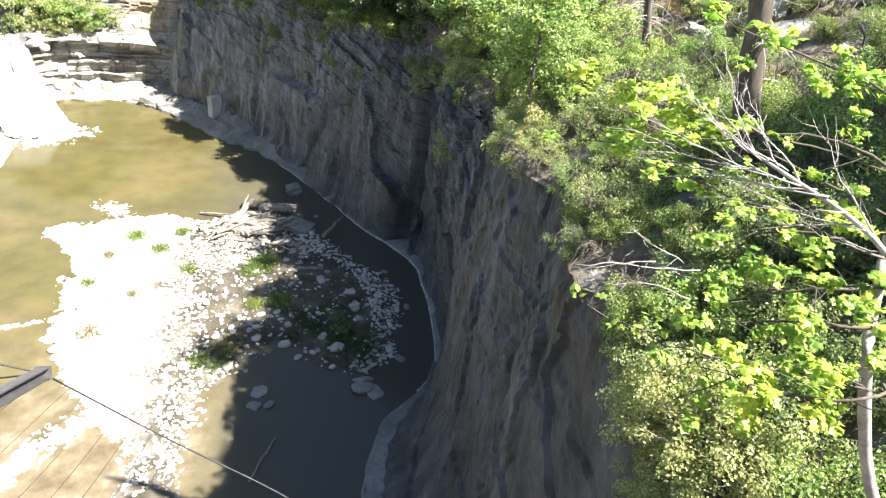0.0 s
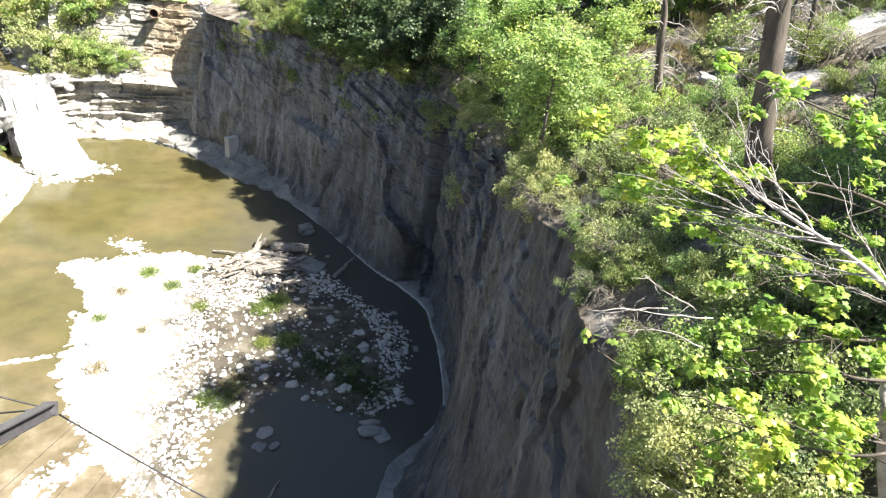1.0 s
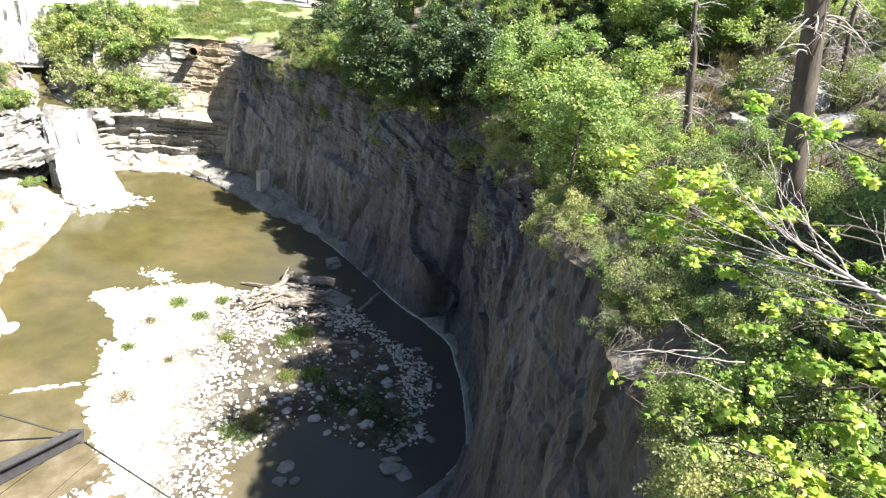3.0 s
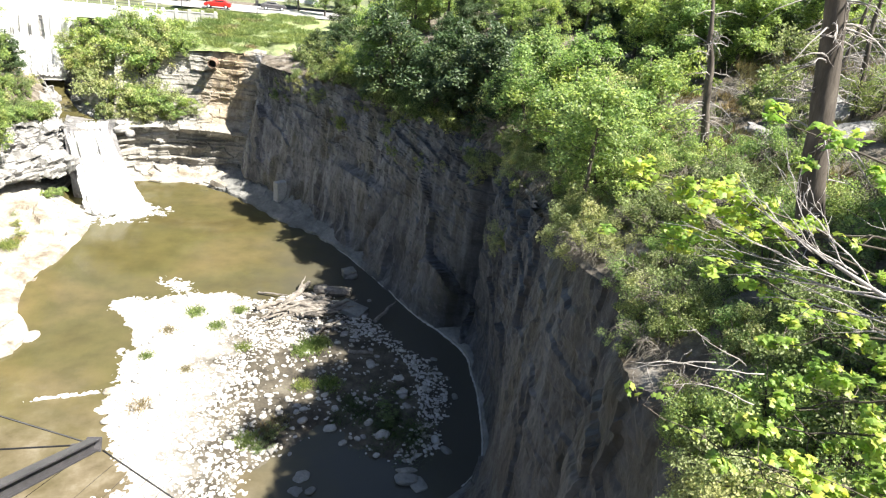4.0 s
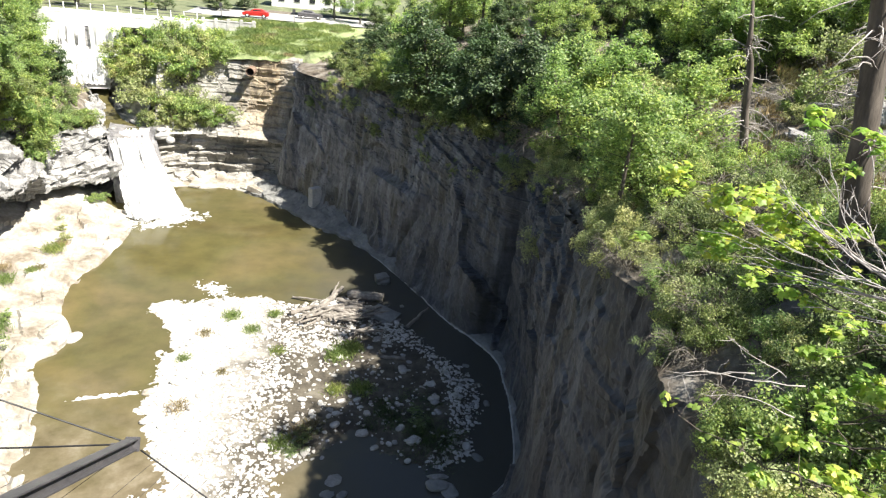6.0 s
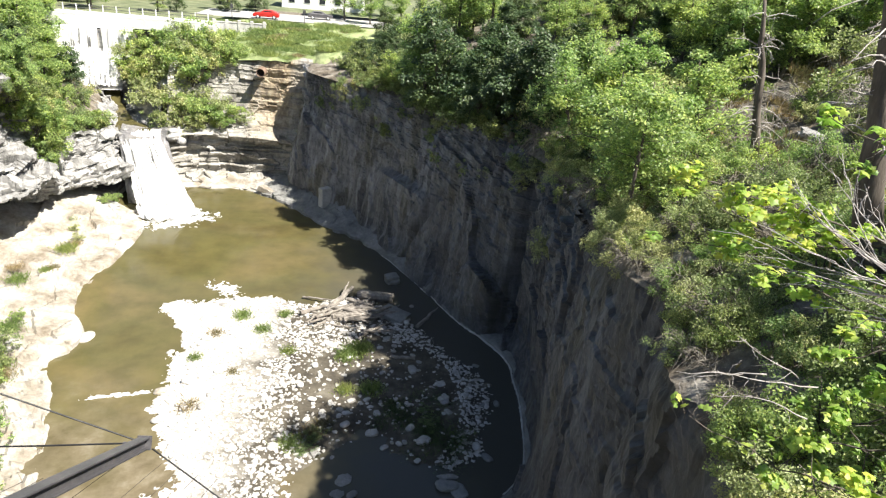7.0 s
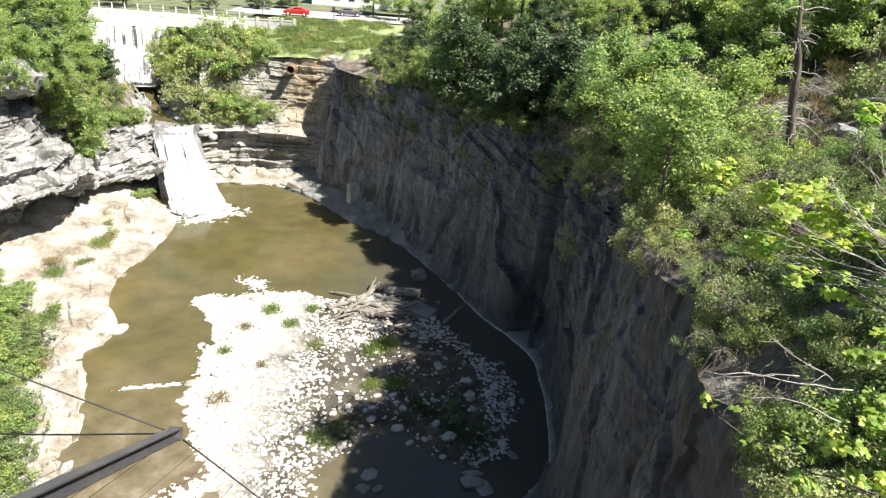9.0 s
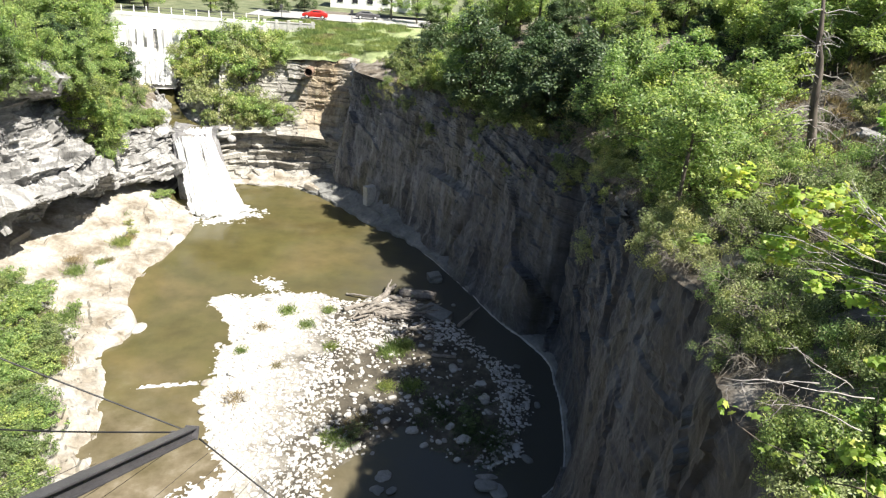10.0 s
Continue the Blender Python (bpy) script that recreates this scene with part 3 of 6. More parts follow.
# ------------------------------------------------------------------ sunlit left side: shelf, cliff, near bank
SHELF_EDGE = [(-22.5, 31), (-23.2, 36.6), (-24.6, 42.4), (-26.7, 47.5), (-28.6, 50.9), (-27.4, 53), (-27.4, 55.5), (-30.0, 59.6), (-31.2, 64.6), (-30.8, 72), (-30.5, 77), (-31.0, 82), (-33.0, 86.5), (-36, 89)]


def shelf_profile(p):
    x, y = p
    w = float(np.interp(y, [31, 50, 60, 75, 82, 89], [16, 14, 12, 11, 8.5, 4]))
    return [(x + 0.5, y, -0.9), (x + 0.15, y, 0.15), (x - 0.5, y, 0.45), (x - 0.3 * w, y, 0.75), (x - 0.65 * w, y, 1.3), (x - w, y + 0.5, 2.4), (x - w - 4, y + 0.5, 4.0)]


SG, _g, _n = loft([shelf_profile(p) for p in SHELF_EDGE], 260, 90, lambda P: (0.5 * facets(P, (3.0, 3.4, 1.2), 0.7, 105) + np.interp(P[:, 1], [44, 56], [0.6, 0.1]) * facets(P, (1.1, 1.1, 0.6), 0.9, 106) + 0.30 * fbm(P / np.array([2.2, 2.2, 9]), 101, 4) + 0.5 * fbm(P / np.array([5, 5, 9.0]), 103, 2)) * np.clip(P[:, 2] + 0.7, 0.4, 1))
structure("rock_shelf", SG, SHELF, "bleached low rock shelf beside the pool", "rock shelf")

# rows: foot x y, top x y z
LEFT = [(-44, 26, -46, 26, 22), (-44, 40, -46, 40, 21.5), (-43.8, 52, -45, 52, 21.2), (-43.4, 62, -43.6, 62, 21), (-41.8, 67.5, -42.4, 68, 20.6), (-39.9, 72, -41.4, 72.5, 20), (-40.0, 77, -41.4, 77.5, 18.8),
        (-41.4, 80.5, -43.0, 81, 14.0), (-40.4, 84, -41.4, 85, 11.2), (-38.4, 89, -39.8, 90, 10.2), (-37.5, 93.0, -38.6, 94.5, 9.6), (-38.5, 99, -39.8, 99.5, 10.2), (-43, 108, -44.5, 108, 12.5), (-49, 117, -51, 117, 17)]


def left_profile(r):
    """A deep cave under a jutting bed, a stepped middle and a steep upper wall; the block by the waterfall is lower."""
    fx, fy, tx, ty, tz = r
    tall = ((0, -1.0), (-0.5, 0.7), (-5.2, 1.4), (-5.6, 4.8), (-1.0, 7.0), (2.0, 8.0), (1.8, 8.9), (-0.9, 9.4), (-0.1, 10.7), (-2.2, 11.4), (-3.4, 14.5))
    low = ((0, -1.0), (-0.4, 0.6), (-3.8, 1.0), (-3.8, 2.4), (0.0, 3.9), (1.6, 4.8), (1.4, 5.5), (0.4, 6.2), (0.0, 6.9), (-0.5, 7.8), (-0.9, 8.6))
    k = float(np.interp(fy, [77.5, 81], [0, 1]))
    rows = [(fx + a[0] + (b[0] - a[0]) * k, fy, a[1] + (b[1] - a[1]) * k) for a, b in zip(tall, low)]
    return rows + [(tx - 3.6 * (1 - k) - 0.3 * k, ty, 0.92 * tz), (tx + 0.3, ty, tz - 0.1), (tx - 3, ty, tz + 0.4)]


def bench_profile(r):
    fx, fy, tx, ty, tz = r
    return [(tx - 0.8, ty, tz - 0.3), (tx - 5, ty, max(tz + 1.2, 14)), (tx - 12, ty, max(tz + 2, 18)), (tx - 30, ty, 24)]


def left_shape(P):
    q = P + 0.6 * np.stack([vnoise(P / 2.5, 5), vnoise(P / 2.5, 6), vnoise(P / 2.5, 7)], 1)
    d = 1.2 * facets(q, (4.2, 4.2, 2.2), 0.7, 117) + 0.45 * facets(q, (1.5, 1.5, 0.8), 0.7, 118) + 1.1 * (beds(P, 1.1, 111, 5.0) - 0.5) + 0.35 * (beds(P, 0.4, 112, 3.0) - 0.5) + 0.8 * fbm(P / 6, 113, 2) + 0.10 * fbm(P / 0.6, 114, 3)
    return d * np.clip(P[:, 2] / 3, 0.15, 1)


LG, _g, _n = loft([left_profile(r) for r in LEFT], 460, 260, left_shape)
structure("cliff_sunlit", LG, LIMESTONE, "broken pale limestone cliff with overhangs in full sun", "cliff")
LBG, _g, _n = loft([bench_profile(r) for r in LEFT], 200, 60, lambda P: 0.4 * fbm(P / 3.0, 119, 3))
structure("wooded_bench", LBG, SOIL, "earth bench under trees above the sunlit cliff", "bench")


def bench_z(x, y):
    k = np.argmin((LBG[..., 0] - x) ** 2 + (LBG[..., 1] - y) ** 2)
    return float(LBG[..., 2].ravel()[k])


PG = np.array([[(-70 - 20 * k, y, 24.5 + k) for k in (0, 1, 5, 60)] for y in (-60, 0, 40, 80, 130, 400)])
structure("far_plateau", PG, TURF, "wooded plateau behind the sunlit cliff", "plateau", True)

# ------------------------------------------------------------------ waterfalls
def sheet(stations, nu, nv, amount, seed):
    G, _, _ = loft(stations, nu, nv, lambda P: amount * fbm(P * np.array([2.0, 2.0, 0.25]), seed, 4))
    return G


fall = [[(-38.2, 97.5, 8.9), (-37.7, 95.4, 8.75), (-37.4, 94.4, 8.3), (-36.0, 91.6, 5.0), (-33.8, 87.6, 1.4), (-32.2, 84.4, 0.05)],
        [(-36.4, 97.8, 8.8), (-35.9, 95.5, 8.65), (-35.5, 94.4, 8.2), (-34.0, 91.2, 4.8), (-31.6, 86.8, 1.3), (-29.8, 83.2, 0.06)],
        [(-34.6, 98.0, 8.8), (-34.1, 95.8, 8.65), (-33.7, 94.8, 8.2), (-31.6, 91.6, 4.8), (-28.9, 87.6, 1.2), (-26.8, 84.0, 0.06)],
        [(-32.8, 98.2, 8.9), (-32.3, 96.2, 8.7), (-31.9, 95.3, 8.2), (-29.2, 92.6, 4.8), (-26.2, 89.6, 1.1), (-23.8, 87.0, 0.05)]]
def torn_fall(name, stations, nu, nv, seed, label, gap, swell=1.0):
    """Falling water: ropes of white water side by side, torn open where rock shows through."""
    G0 = spline(resample(stations, nv), nu)
    N = normals(G0)
    U, W = np.meshgrid(np.linspace(0, 1, nu), np.linspace(0, 1, nv), indexing="ij")
    P = np.stack([U * 26, W * 2.2, U * 0], 2).reshape(-1, 3)
    rope = fbm(P, seed, 3).reshape(nu, nv)
    burst = fbm(np.stack([U * 14, W * 14, U * 0], 2).reshape(-1, 3), seed + 8, 4).reshape(nu, nv) * np.clip(W * 2 - 0.9, 0, 1)
    G1 = G0 + N * ((0.75 * rope + 1.6 * burst) * np.clip(W * 3.0, 0.22, 1) * swell)[..., None] * np.array([1, 1, 0.6])
    tear = fbm(np.stack([U * 16, W * 1.3, U * 0 + 3], 2).reshape(-1, 3), seed + 4, 3).reshape(nu, nv)
    open_here = (tear > gap + 1.2 * np.abs(W - 0.35)) & (W > 0.2) & (W < 0.8)
    F = grid_faces(nu, nv)
    fray = 0.05 * (1 + fbm(np.stack([W * 9, U * 0 + (U > 0.5) * 5, U * 0], 2).reshape(-1, 3), seed + 6, 3).reshape(nu, nv)) * np.clip(W * 2, 0.1, 1)
    open_here |= (np.minimum(U, 1 - U) < fray) | (W > 1.02 - 1.2 * fray)
    F = F[~open_here.ravel()[F].any(1)]
    return tagged(new(name, fast_mesh(name, G1.reshape(-1, 3), F, FOAM)), label, "waterfall", kind="structure")


torn_fall("waterfall", fall, 160, 120, 121, "white waterfall tumbling over a rock lip into the pool", 0.36)
rockface = [[(-38.4, 98.5, 9.2), (-37.4, 94.4, 8.7), (-36.6, 92.6, 4.0), (-35.6, 90.5, -0.8)], [(-35, 99, 8.6), (-34.2, 95, 8.2), (-32.6, 92.6, 3.8), (-31, 90.5, -0.8)], [(-32.0, 99.0, 8.9), (-31.6, 96.4, 8.4), (-30.2, 95.0, 3.6), (-28.8, 94.5, -0.8)]]
FGR, _g, _n = loft(rockface, 60, 60, lambda P: -0.15 + 0.2 * fbm(P / 0.9, 125, 3))
structure("waterfall_rock", FGR, SHALE, "dark wet rock behind the falling water", "rock")
stream = [[(-38.4, 97, 8.75), (-42.0, 102, 8.95), (-46.0, 107, 10.4), (-50, 110, 12.6), (-51, 113, 12.9)], [(-33.2, 97.5, 8.75), (-38.0, 102, 8.95), (-41.5, 107, 10.4), (-42.5, 110, 12.6), (-42, 113, 12.9)]]
structure("stream", sheet(stream, 20, 50, 0.03, 126), WATER, "brown stream feeding the waterfall", "stream", True)
upper = [[(x0, y0 + 3, z0 + 0.3), (x0, y0, z0), (x0 + 0.1, y0 - 0.5, z0 - 3.2), (x0 + 0.6, y0 - 2.2, z0 - 4.2), (x1, y0 - 3.0, z0 - 4.7), (x1 + 0.4, y0 - 4.6, z0 - 8.6), (x1 + 0.6, y0 - 5.8, z0 - 8.9)]
         for x0, x1, y0, z0 in ((-57.0, -54.4, 121.0, 19.4), (-53.2, -51.4, 121.4, 19.5), (-49.0, -48.8, 121.8, 19.6), (-43.6, -45.6, 122.2, 19.7))]
upper = [[(x * 0.92, y * 0.92, 35 - 0.92 * (35 - z)) for x, y, z in row] for row in upper]
torn_fall("upper_waterfall", upper, 150, 90, 127, "white upper waterfall in two steps below the road bridge", 0.26, 0.8)
UR = spline(resample(upper, 40), 60) + np.array([0, 0.5, -0.5])
structure("waterfall_rock_upper", UR, LIMESTONE, "wet pale rock behind the upper waterfall", "rock")
bank = [[(-33.6, 99.0, 7.5), (-33.8, 101, 10.5), (-32.5, 104, 14.0), (-31, 108, 17.0)], [(-37.6, 103.0, 8.0), (-37.0, 104.5, 11.0), (-36.0, 107, 14.5), (-34, 112, 18.0)],
        [(-41.2, 107.5, 9.5), (-40.6, 109, 13.0), (-39.5, 111, 16.5), (-38, 116, 20.0)], [(-42.6, 111.5, 11.0), (-41.8, 112.6, 15.0), (-41.0, 114, 18.5), (-40, 118, 20.8)]]
BK, _g, _n = loft(bank, 120, 70, lambda P: 0.9 * facets(P, (2.0, 2.0, 1.2), 0.8, 131) + 0.5 * (beds(P, 0.5, 133, 2.5) - 0.5) + 0.2 * fbm(P / 0.8, 134, 3))
structure("rock_bank", BK, LIMESTONE, "ledged rock bank beside the stream", "bank")
lake = np.array([[(x, y, 19.6) for y in (126, 150, 240)] for x in (-400, -55, -33)])
structure("lawn", lake, TURF, "sunlit green bank behind the road bridge", "lawn", True)

# foam where the water strikes the pool, and the shallow riffles
def foam_patch(name, cx, cy, rx, ry, turn, seed, label, ragged=0.5):
    """Broken foam: a torn sheet that thins out towards its edge."""
    X, Y = np.meshgrid(np.linspace(-1.25, 1.25, max(40, int(rx * 44))), np.linspace(-1.25, 1.25, max(30, int(ry * 44))), indexing="ij")
    c, q = math.cos(radians(turn)), math.sin(radians(turn))
    V = np.stack([cx + c * X * rx - q * Y * ry, cy + q * X * rx + c * Y * ry, X * 0], 2)
    P = V.reshape(-1, 3)
    tear = fbm(P * 1.1, seed, 4).reshape(X.shape) * 1.3 + fbm(P * 4.0, seed + 2, 2).reshape(X.shape) * ragged
    V[..., 2] = 0.025 + 0.05 * (1 + fbm(P * 2.5, seed + 4, 2).reshape(X.shape))
    keep = X ** 2 + Y ** 2 + tear < 0.75
    F = grid_faces(*X.shape)
    F = F[keep.ravel()[F].all(1)]
    return tagged(new(name, fast_mesh(name, P, F, FOAM, True)), label, "foam", kind="structure")


foam_patch("foam", -28.2, 85.0, 6.2, 3.0, 24, 3, "white foam where the waterfall meets the pool", 1.0)
foam_patch("riffle", -21.0, 46.6, 3.2, 0.34, 14, 5, "thin white riffle on the brown creek", 1.3)
foam_patch("riffle", -16.6, 66.0, 2.4, 1.3, -35, 6, "sparkling shallow riffle at the gravel bar", 2.2)
foam_patch("riffle", -15.4, 33.4, 5.0, 1.3, 52, 7, "pale riffle over shallow gravel", 1.2)

# ------------------------------------------------------------------ gravel bar with its stones
BAR = [(-22.3, 61.5), (-18.9, 62.8), (-12.7, 64.2), (-8, 62.6), (-2.9, 65.0), (1.6, 61.2), (6.2, 55.6), (9.6, 48.5), (9.1, 42.3), (5.4, 38.4), (2.0, 39.6), (-0.6, 42.5), (-3.0, 40.4), (-5.8, 38.6),
       (-6.3, 34.0), (-7, 28.6), (-8, 24), (-11, 26), (-10.4, 31.8), (-14.4, 38.8), (-16.9, 44.2), (-18.2, 50.4), (-18.8, 57)]
ring = spline(BAR + [BAR[0]], 241)[:-1]


bx, by = np.meshgrid(np.arange(-25, 12.01, 0.22), np.arange(22, 67.01, 0.22), indexing="ij")
P2 = np.column_stack([bx.ravel(), by.ravel()])
near_d = np.min(np.linalg.norm(P2[:, None] - ring[None, ::2], axis=2), axis=1)
e0, e1 = ring, np.roll(ring, -1, axis=0)
cross = ((e0[None, :, 1] > P2[:, 1:2]) != (e1[None, :, 1] > P2[:, 1:2])) & (P2[:, 0:1] < (e1 - e0)[None, :, 0] * (P2[:, 1:2] - e0[None, :, 1]) / ((e1 - e0)[None, :, 1] + 1e-12) + e0[None, :, 0])
sd = np.where(cross.sum(1) % 2 == 1, near_d, -near_d)
P3 = np.column_stack([P2, np.zeros(len(P2))])
hgt = np.clip(sd * 0.16, -0.6, 0.32) + 0.30 * fbm(P3 / 3.0, 131, 3) + 0.10 * fbm(P3 / 0.5, 133, 3)
low = np.exp(-((P2[:, 0] - 0.5) ** 2 / 14 + (P2[:, 1] - 47) ** 2 / 40))
hgt = hgt - 0.22 * low
BARZ = hgt.reshape(bx.shape)
structure("gravel_bar", np.dstack([bx, by, BARZ]), GRAVEL, "low bar of pale gravel in the middle of the creek", "gravel bar")


def bar_z(x, y):
    i = int(np.clip((x + 25) / 0.22, 0, bx.shape[0] - 1))
    j = int(np.clip((y - 22) / 0.22, 0, bx.shape[1] - 1))
    return float(BARZ[i, j])


rng = np.random.default_rng(7)


def stone_mesh(seed, flat, rough=0.28, material=None, cuts=2):
    bm = bmesh.new()
    bmesh.ops.create_icosphere(bm, subdivisions=cuts, radius=0.5)
    co = np.array([v.co for v in bm.verts])
    blocky = np.sign(co) * np.abs(co * 2) ** 0.6 * 0.42
    co = 0.45 * co + 0.55 * blocky
    co *= (1 + rough * fbm(co * 2.2 + seed * 3.1, seed, 3))[:, None]
    co *= np.array([1.25, 0.85, flat])
    for v, c in zip(bm.verts, co):
        v.co = c
    me = bpy.data.meshes.new("stone")
    bm.to_mesh(me)
    bm.free()
    me.materials.append(material or STONE)
    return me


stone_kinds = [stone_mesh(i + 1, 0.34 + 0.05 * (i % 5)) for i in range(10)]
# single stones: sizes fall off towards the small
placed = 0
while placed < 150:
    x, y = rng.uniform(-23, 10), rng.uniform(27, 65)
    i, j = int((x + 25) / 0.22), int((y - 22) / 0.22)
    d = sd.reshape(bx.shape)[i, j]
    if d < -0.8 or (d > 4.5 and rng.random() < 0.55):
        continue
    size = 0.3 + 0.8 * rng.random() ** 3
    z = bar_z(x, y)
    ob = new("stone", stone_kinds[placed % 10])
    ob.matrix_basis = pose(x, y, max(z, -0.08) + 0.10 * size, rng.uniform(-9, 9), rng.uniform(-9, 9), rng.uniform(0, 360)) @ Matrix.Diagonal((size, size, size, 1))
    tagged(ob, "pale grey flat river stone on the gravel bar", "stone", "stones on the gravel bar")
    placed += 1


# stones scattered over the wet middle of the bar
placed = 0
while placed < 145:
    x, y = rng.uniform(-9, 3.5), rng.uniform(40, 61)
    size = 0.2 + 0.6 * rng.random() ** 2.2
    if bar_z(x, y) < -0.12:
        continue
    ob = new("stone", stone_kinds[placed % 10])
    ob.matrix_basis = pose(x, y, max(bar_z(x, y), -0.05) + 0.12 * size, rng.uniform(-9, 9), rng.uniform(-9, 9), rng.uniform(0, 360)) @ Matrix.Diagonal((size, size, size, 1))
    tagged(ob, "pale grey stone on wet dark silt of the bar", "stone", "stones on the wet silt")
    placed += 1


def cobbles(name, count, x0, x1, y0, y1, s0, s1, accept, ground_z, seed, material, label):
    r = np.random.default_rng(seed)
    bm = bmesh.new()
    bmesh.ops.create_icosphere(bm, subdivisions=1, radius=0.5)
    unit = np.array([v.co for v in bm.verts])
    tris = np.array([[v.index for v in f.verts] for f in bm.faces])
    bm.free()
    Vs, Fs, n = [], [], 0
    while n < count:
        x, y = r.uniform(x0, x1), r.uniform(y0, y1)
        if not accept(x, y, r):
            continue
        s = s0 + (s1 - s0) * r.random() ** 2.5
        a = r.uniform(0, 6.28)
        c, q = math.cos(a), math.sin(a)
        v = unit * np.array([1.3, 0.9, 0.5]) * (1 + r.normal(0, 0.14, (len(unit), 1))) * s
        v = v @ np.array([[c, q, 0], [-q, c, 0], [0, 0, 1]]) + (x, y, ground_z(x, y) + 0.08 * s)
        Vs.append(v)
        Fs.append(tris + n * len(unit))
        n += 1
    me = fast_mesh(name, np.vstack(Vs), np.vstack(Fs), material)
    return tagged(new(name, me), label, name, kind="stuff")


sdg = sd.reshape(bx.shape)
on_bar = lambda x, y, r: sdg[int((x + 25) / 0.22), int((y - 22) / 0.22)] > -0.25 - 0.7 * r.random() and vnoise(np.array([[x / 2.2, y / 2.2, 3.3]]), 5)[0] > -0.75 * r.random() and (x < -9 + 3.5 * r.random() or r.random() < 0.12 or (x - 0.5) ** 2 / 75 + (y - 47) ** 2 / 150 > 0.62)
cobbles("cobbles", 9500, -24, 11, 25, 66, 0.10, 0.42, on_bar, bar_z, 17, STONE, "countless small pale cobbles on the gravel bar")

# boulders in and beside the water
BOULDERS = [(1.5, 69.4, 1.5, 0.75), (2.2, 60.6, 1.9, 0.5), (10.6, 46.8, 0.7, 0.5), (8.9, 40.0, 0.9, 0.4), (5.6, 36.9, 1.6, 0.4), (-1.2, 36.0, 0.8, 0.35), (3.6, 63.8, 0.6, 0.4), (9.4, 52.6, 0.6, 0.4),
            (-17.8, 47.3, 1.0, 0.45), (-27.0, 55.2, 1.6, 0.35)]
for i, (x, y, s, f) in enumerate(BOULDERS):
    ob = new("boulder", stone_mesh(40 + i, f, 0.3, WETSHELF if i < 8 else SHELF, 3))
    ob.matrix_basis = pose(x, y, 0.06 * s, 4, -5, i * 47) @ Matrix.Diagonal((s, s, s, 1))
    tagged(ob, "grey boulder standing in the shallow creek water", "boulder", "boulders in the creek")


def block(name, at, size, rz, material, label, category, seed, tilt=(0, 0)):
    """A squared stone with worn edges."""
    bm = bmesh.new()
    bmesh.ops.create_cube(bm, size=1.0)
    for v in bm.verts:
        v.co = Vector((v.co.x * size[0], v.co.y * size[1], v.co.z * size[2]))
    bmesh.ops.bevel(bm, geom=bm.edges[:], offset=0.06 * min(size), segments=2, affect="EDGES")
    bmesh.ops.subdivide_edges(bm, edges=bm.edges[:], cuts=2, use_grid_fill=True)
    for v in bm.verts:
        v.co += Vector(noise.noise_vector(v.co * 1.7 + Vector((seed, 0, 0)))) * 0.07 * min(size)
    me = bpy.data.meshes.new(name)
    bm.to_mesh(me)
    bm.free()
    me.materials.append(material)
    ob = new(name, me)
    ob.matrix_basis = pose(*at, tilt[0], tilt[1], rz)
    return tagged(ob, label, category)


block("squared_block", (-8.35, 90.6, 2.3), (1.7, 1.0, 3.2), 42, CONCRETE, "pale squared concrete block on the ledge at the cliff foot", "block", 3)
block("squared_block", (1.4, 69.6, 0.35), (1.5, 1.2, 1.1), 20, WETSHELF, "grey squared block standing in the pool", "block", 5, (6, -4))
block("rock_slab", (1.7, 61.2, 0.35), (3.0, 2.0, 0.6), -35, WETSHELF, "broad grey slab beside the driftwood pile", "slab", 15, (5, 4))
for i, (x, y, sx, sy, rz, m, words) in enumerate(((-1.9, 37.4, 0.9, 1.5, -20, STONE, "pale worn slab awash in the shaded pool"), (-2.2, 36.0, 0.8, 1.2, -35, WETSHELF, "small grey worn slab awash in the shaded pool"),
                                                  (6.4, 36.4, 1.0, 1.9, 30, WETSHELF, "grey worn slab awash in the shaded channel"), (5.6, 37.9, 1.3, 0.8, 10, STONE, "pale worn slab at the end of the gravel bar"))):
    ob = new("worn_slab", stone_mesh(60 + i, 0.22, 0.7, m, 3))
    ob.matrix_basis = pose(x, y, 0.02, 3, -2, rz) @ Matrix.Diagonal((sx, sy, 1.2, 1))
    tagged(ob, words, "slab", "slabs awash in the pool")
block("rock_slab", (-17.6, 97.4, 0.6), (2.6, 1.8, 0.8), -30, SHELF, "tilted pale slab fallen on the far shore", "slab", 8, (-8, 10))
block("rock_slab", (-15.6, 96.2, 0.55), (2.0, 1.3, 0.7), 20, WETSHELF, "grey slab fallen at the cliff foot", "slab", 12, (6, -8))
block("rock_slab", (-6.4, 88.0, 0.9), (2.6, 1.5, 0.8), -48, WETSHELF, "grey slab resting on the ledge", "slab", 13, (4, 6))
shore = [[(x, y, -0.6), (x - 0.1, y + 0.2, 0.22), (x, y + 1.0, 0.42), (x, y + 2.6, 0.7), (x, y + 5.0, 1.3)] for x, y in ((-33.5, 97.2), (-31.0, 98.2), (-28.4, 98.7), (-25.8, 98.2), (-23.2, 99.2), (-20.6, 98.2), (-18.2, 96.6), (-15.6, 96.2), (-12.5, 96.0))]
SH, _g, _n = loft(shore, 150, 50, lambda P: (0.5 * facets(P, (2.2, 2.2, 1.0), 0.9, 141) + 0.25 * fbm(P / 1.2, 143, 3)) * np.clip(P[:, 2] + 0.5, 0.3, 1))
structure("far_shore", SH, SHELF, "pale rock shelf along the far shore of the pool", "rock shelf")


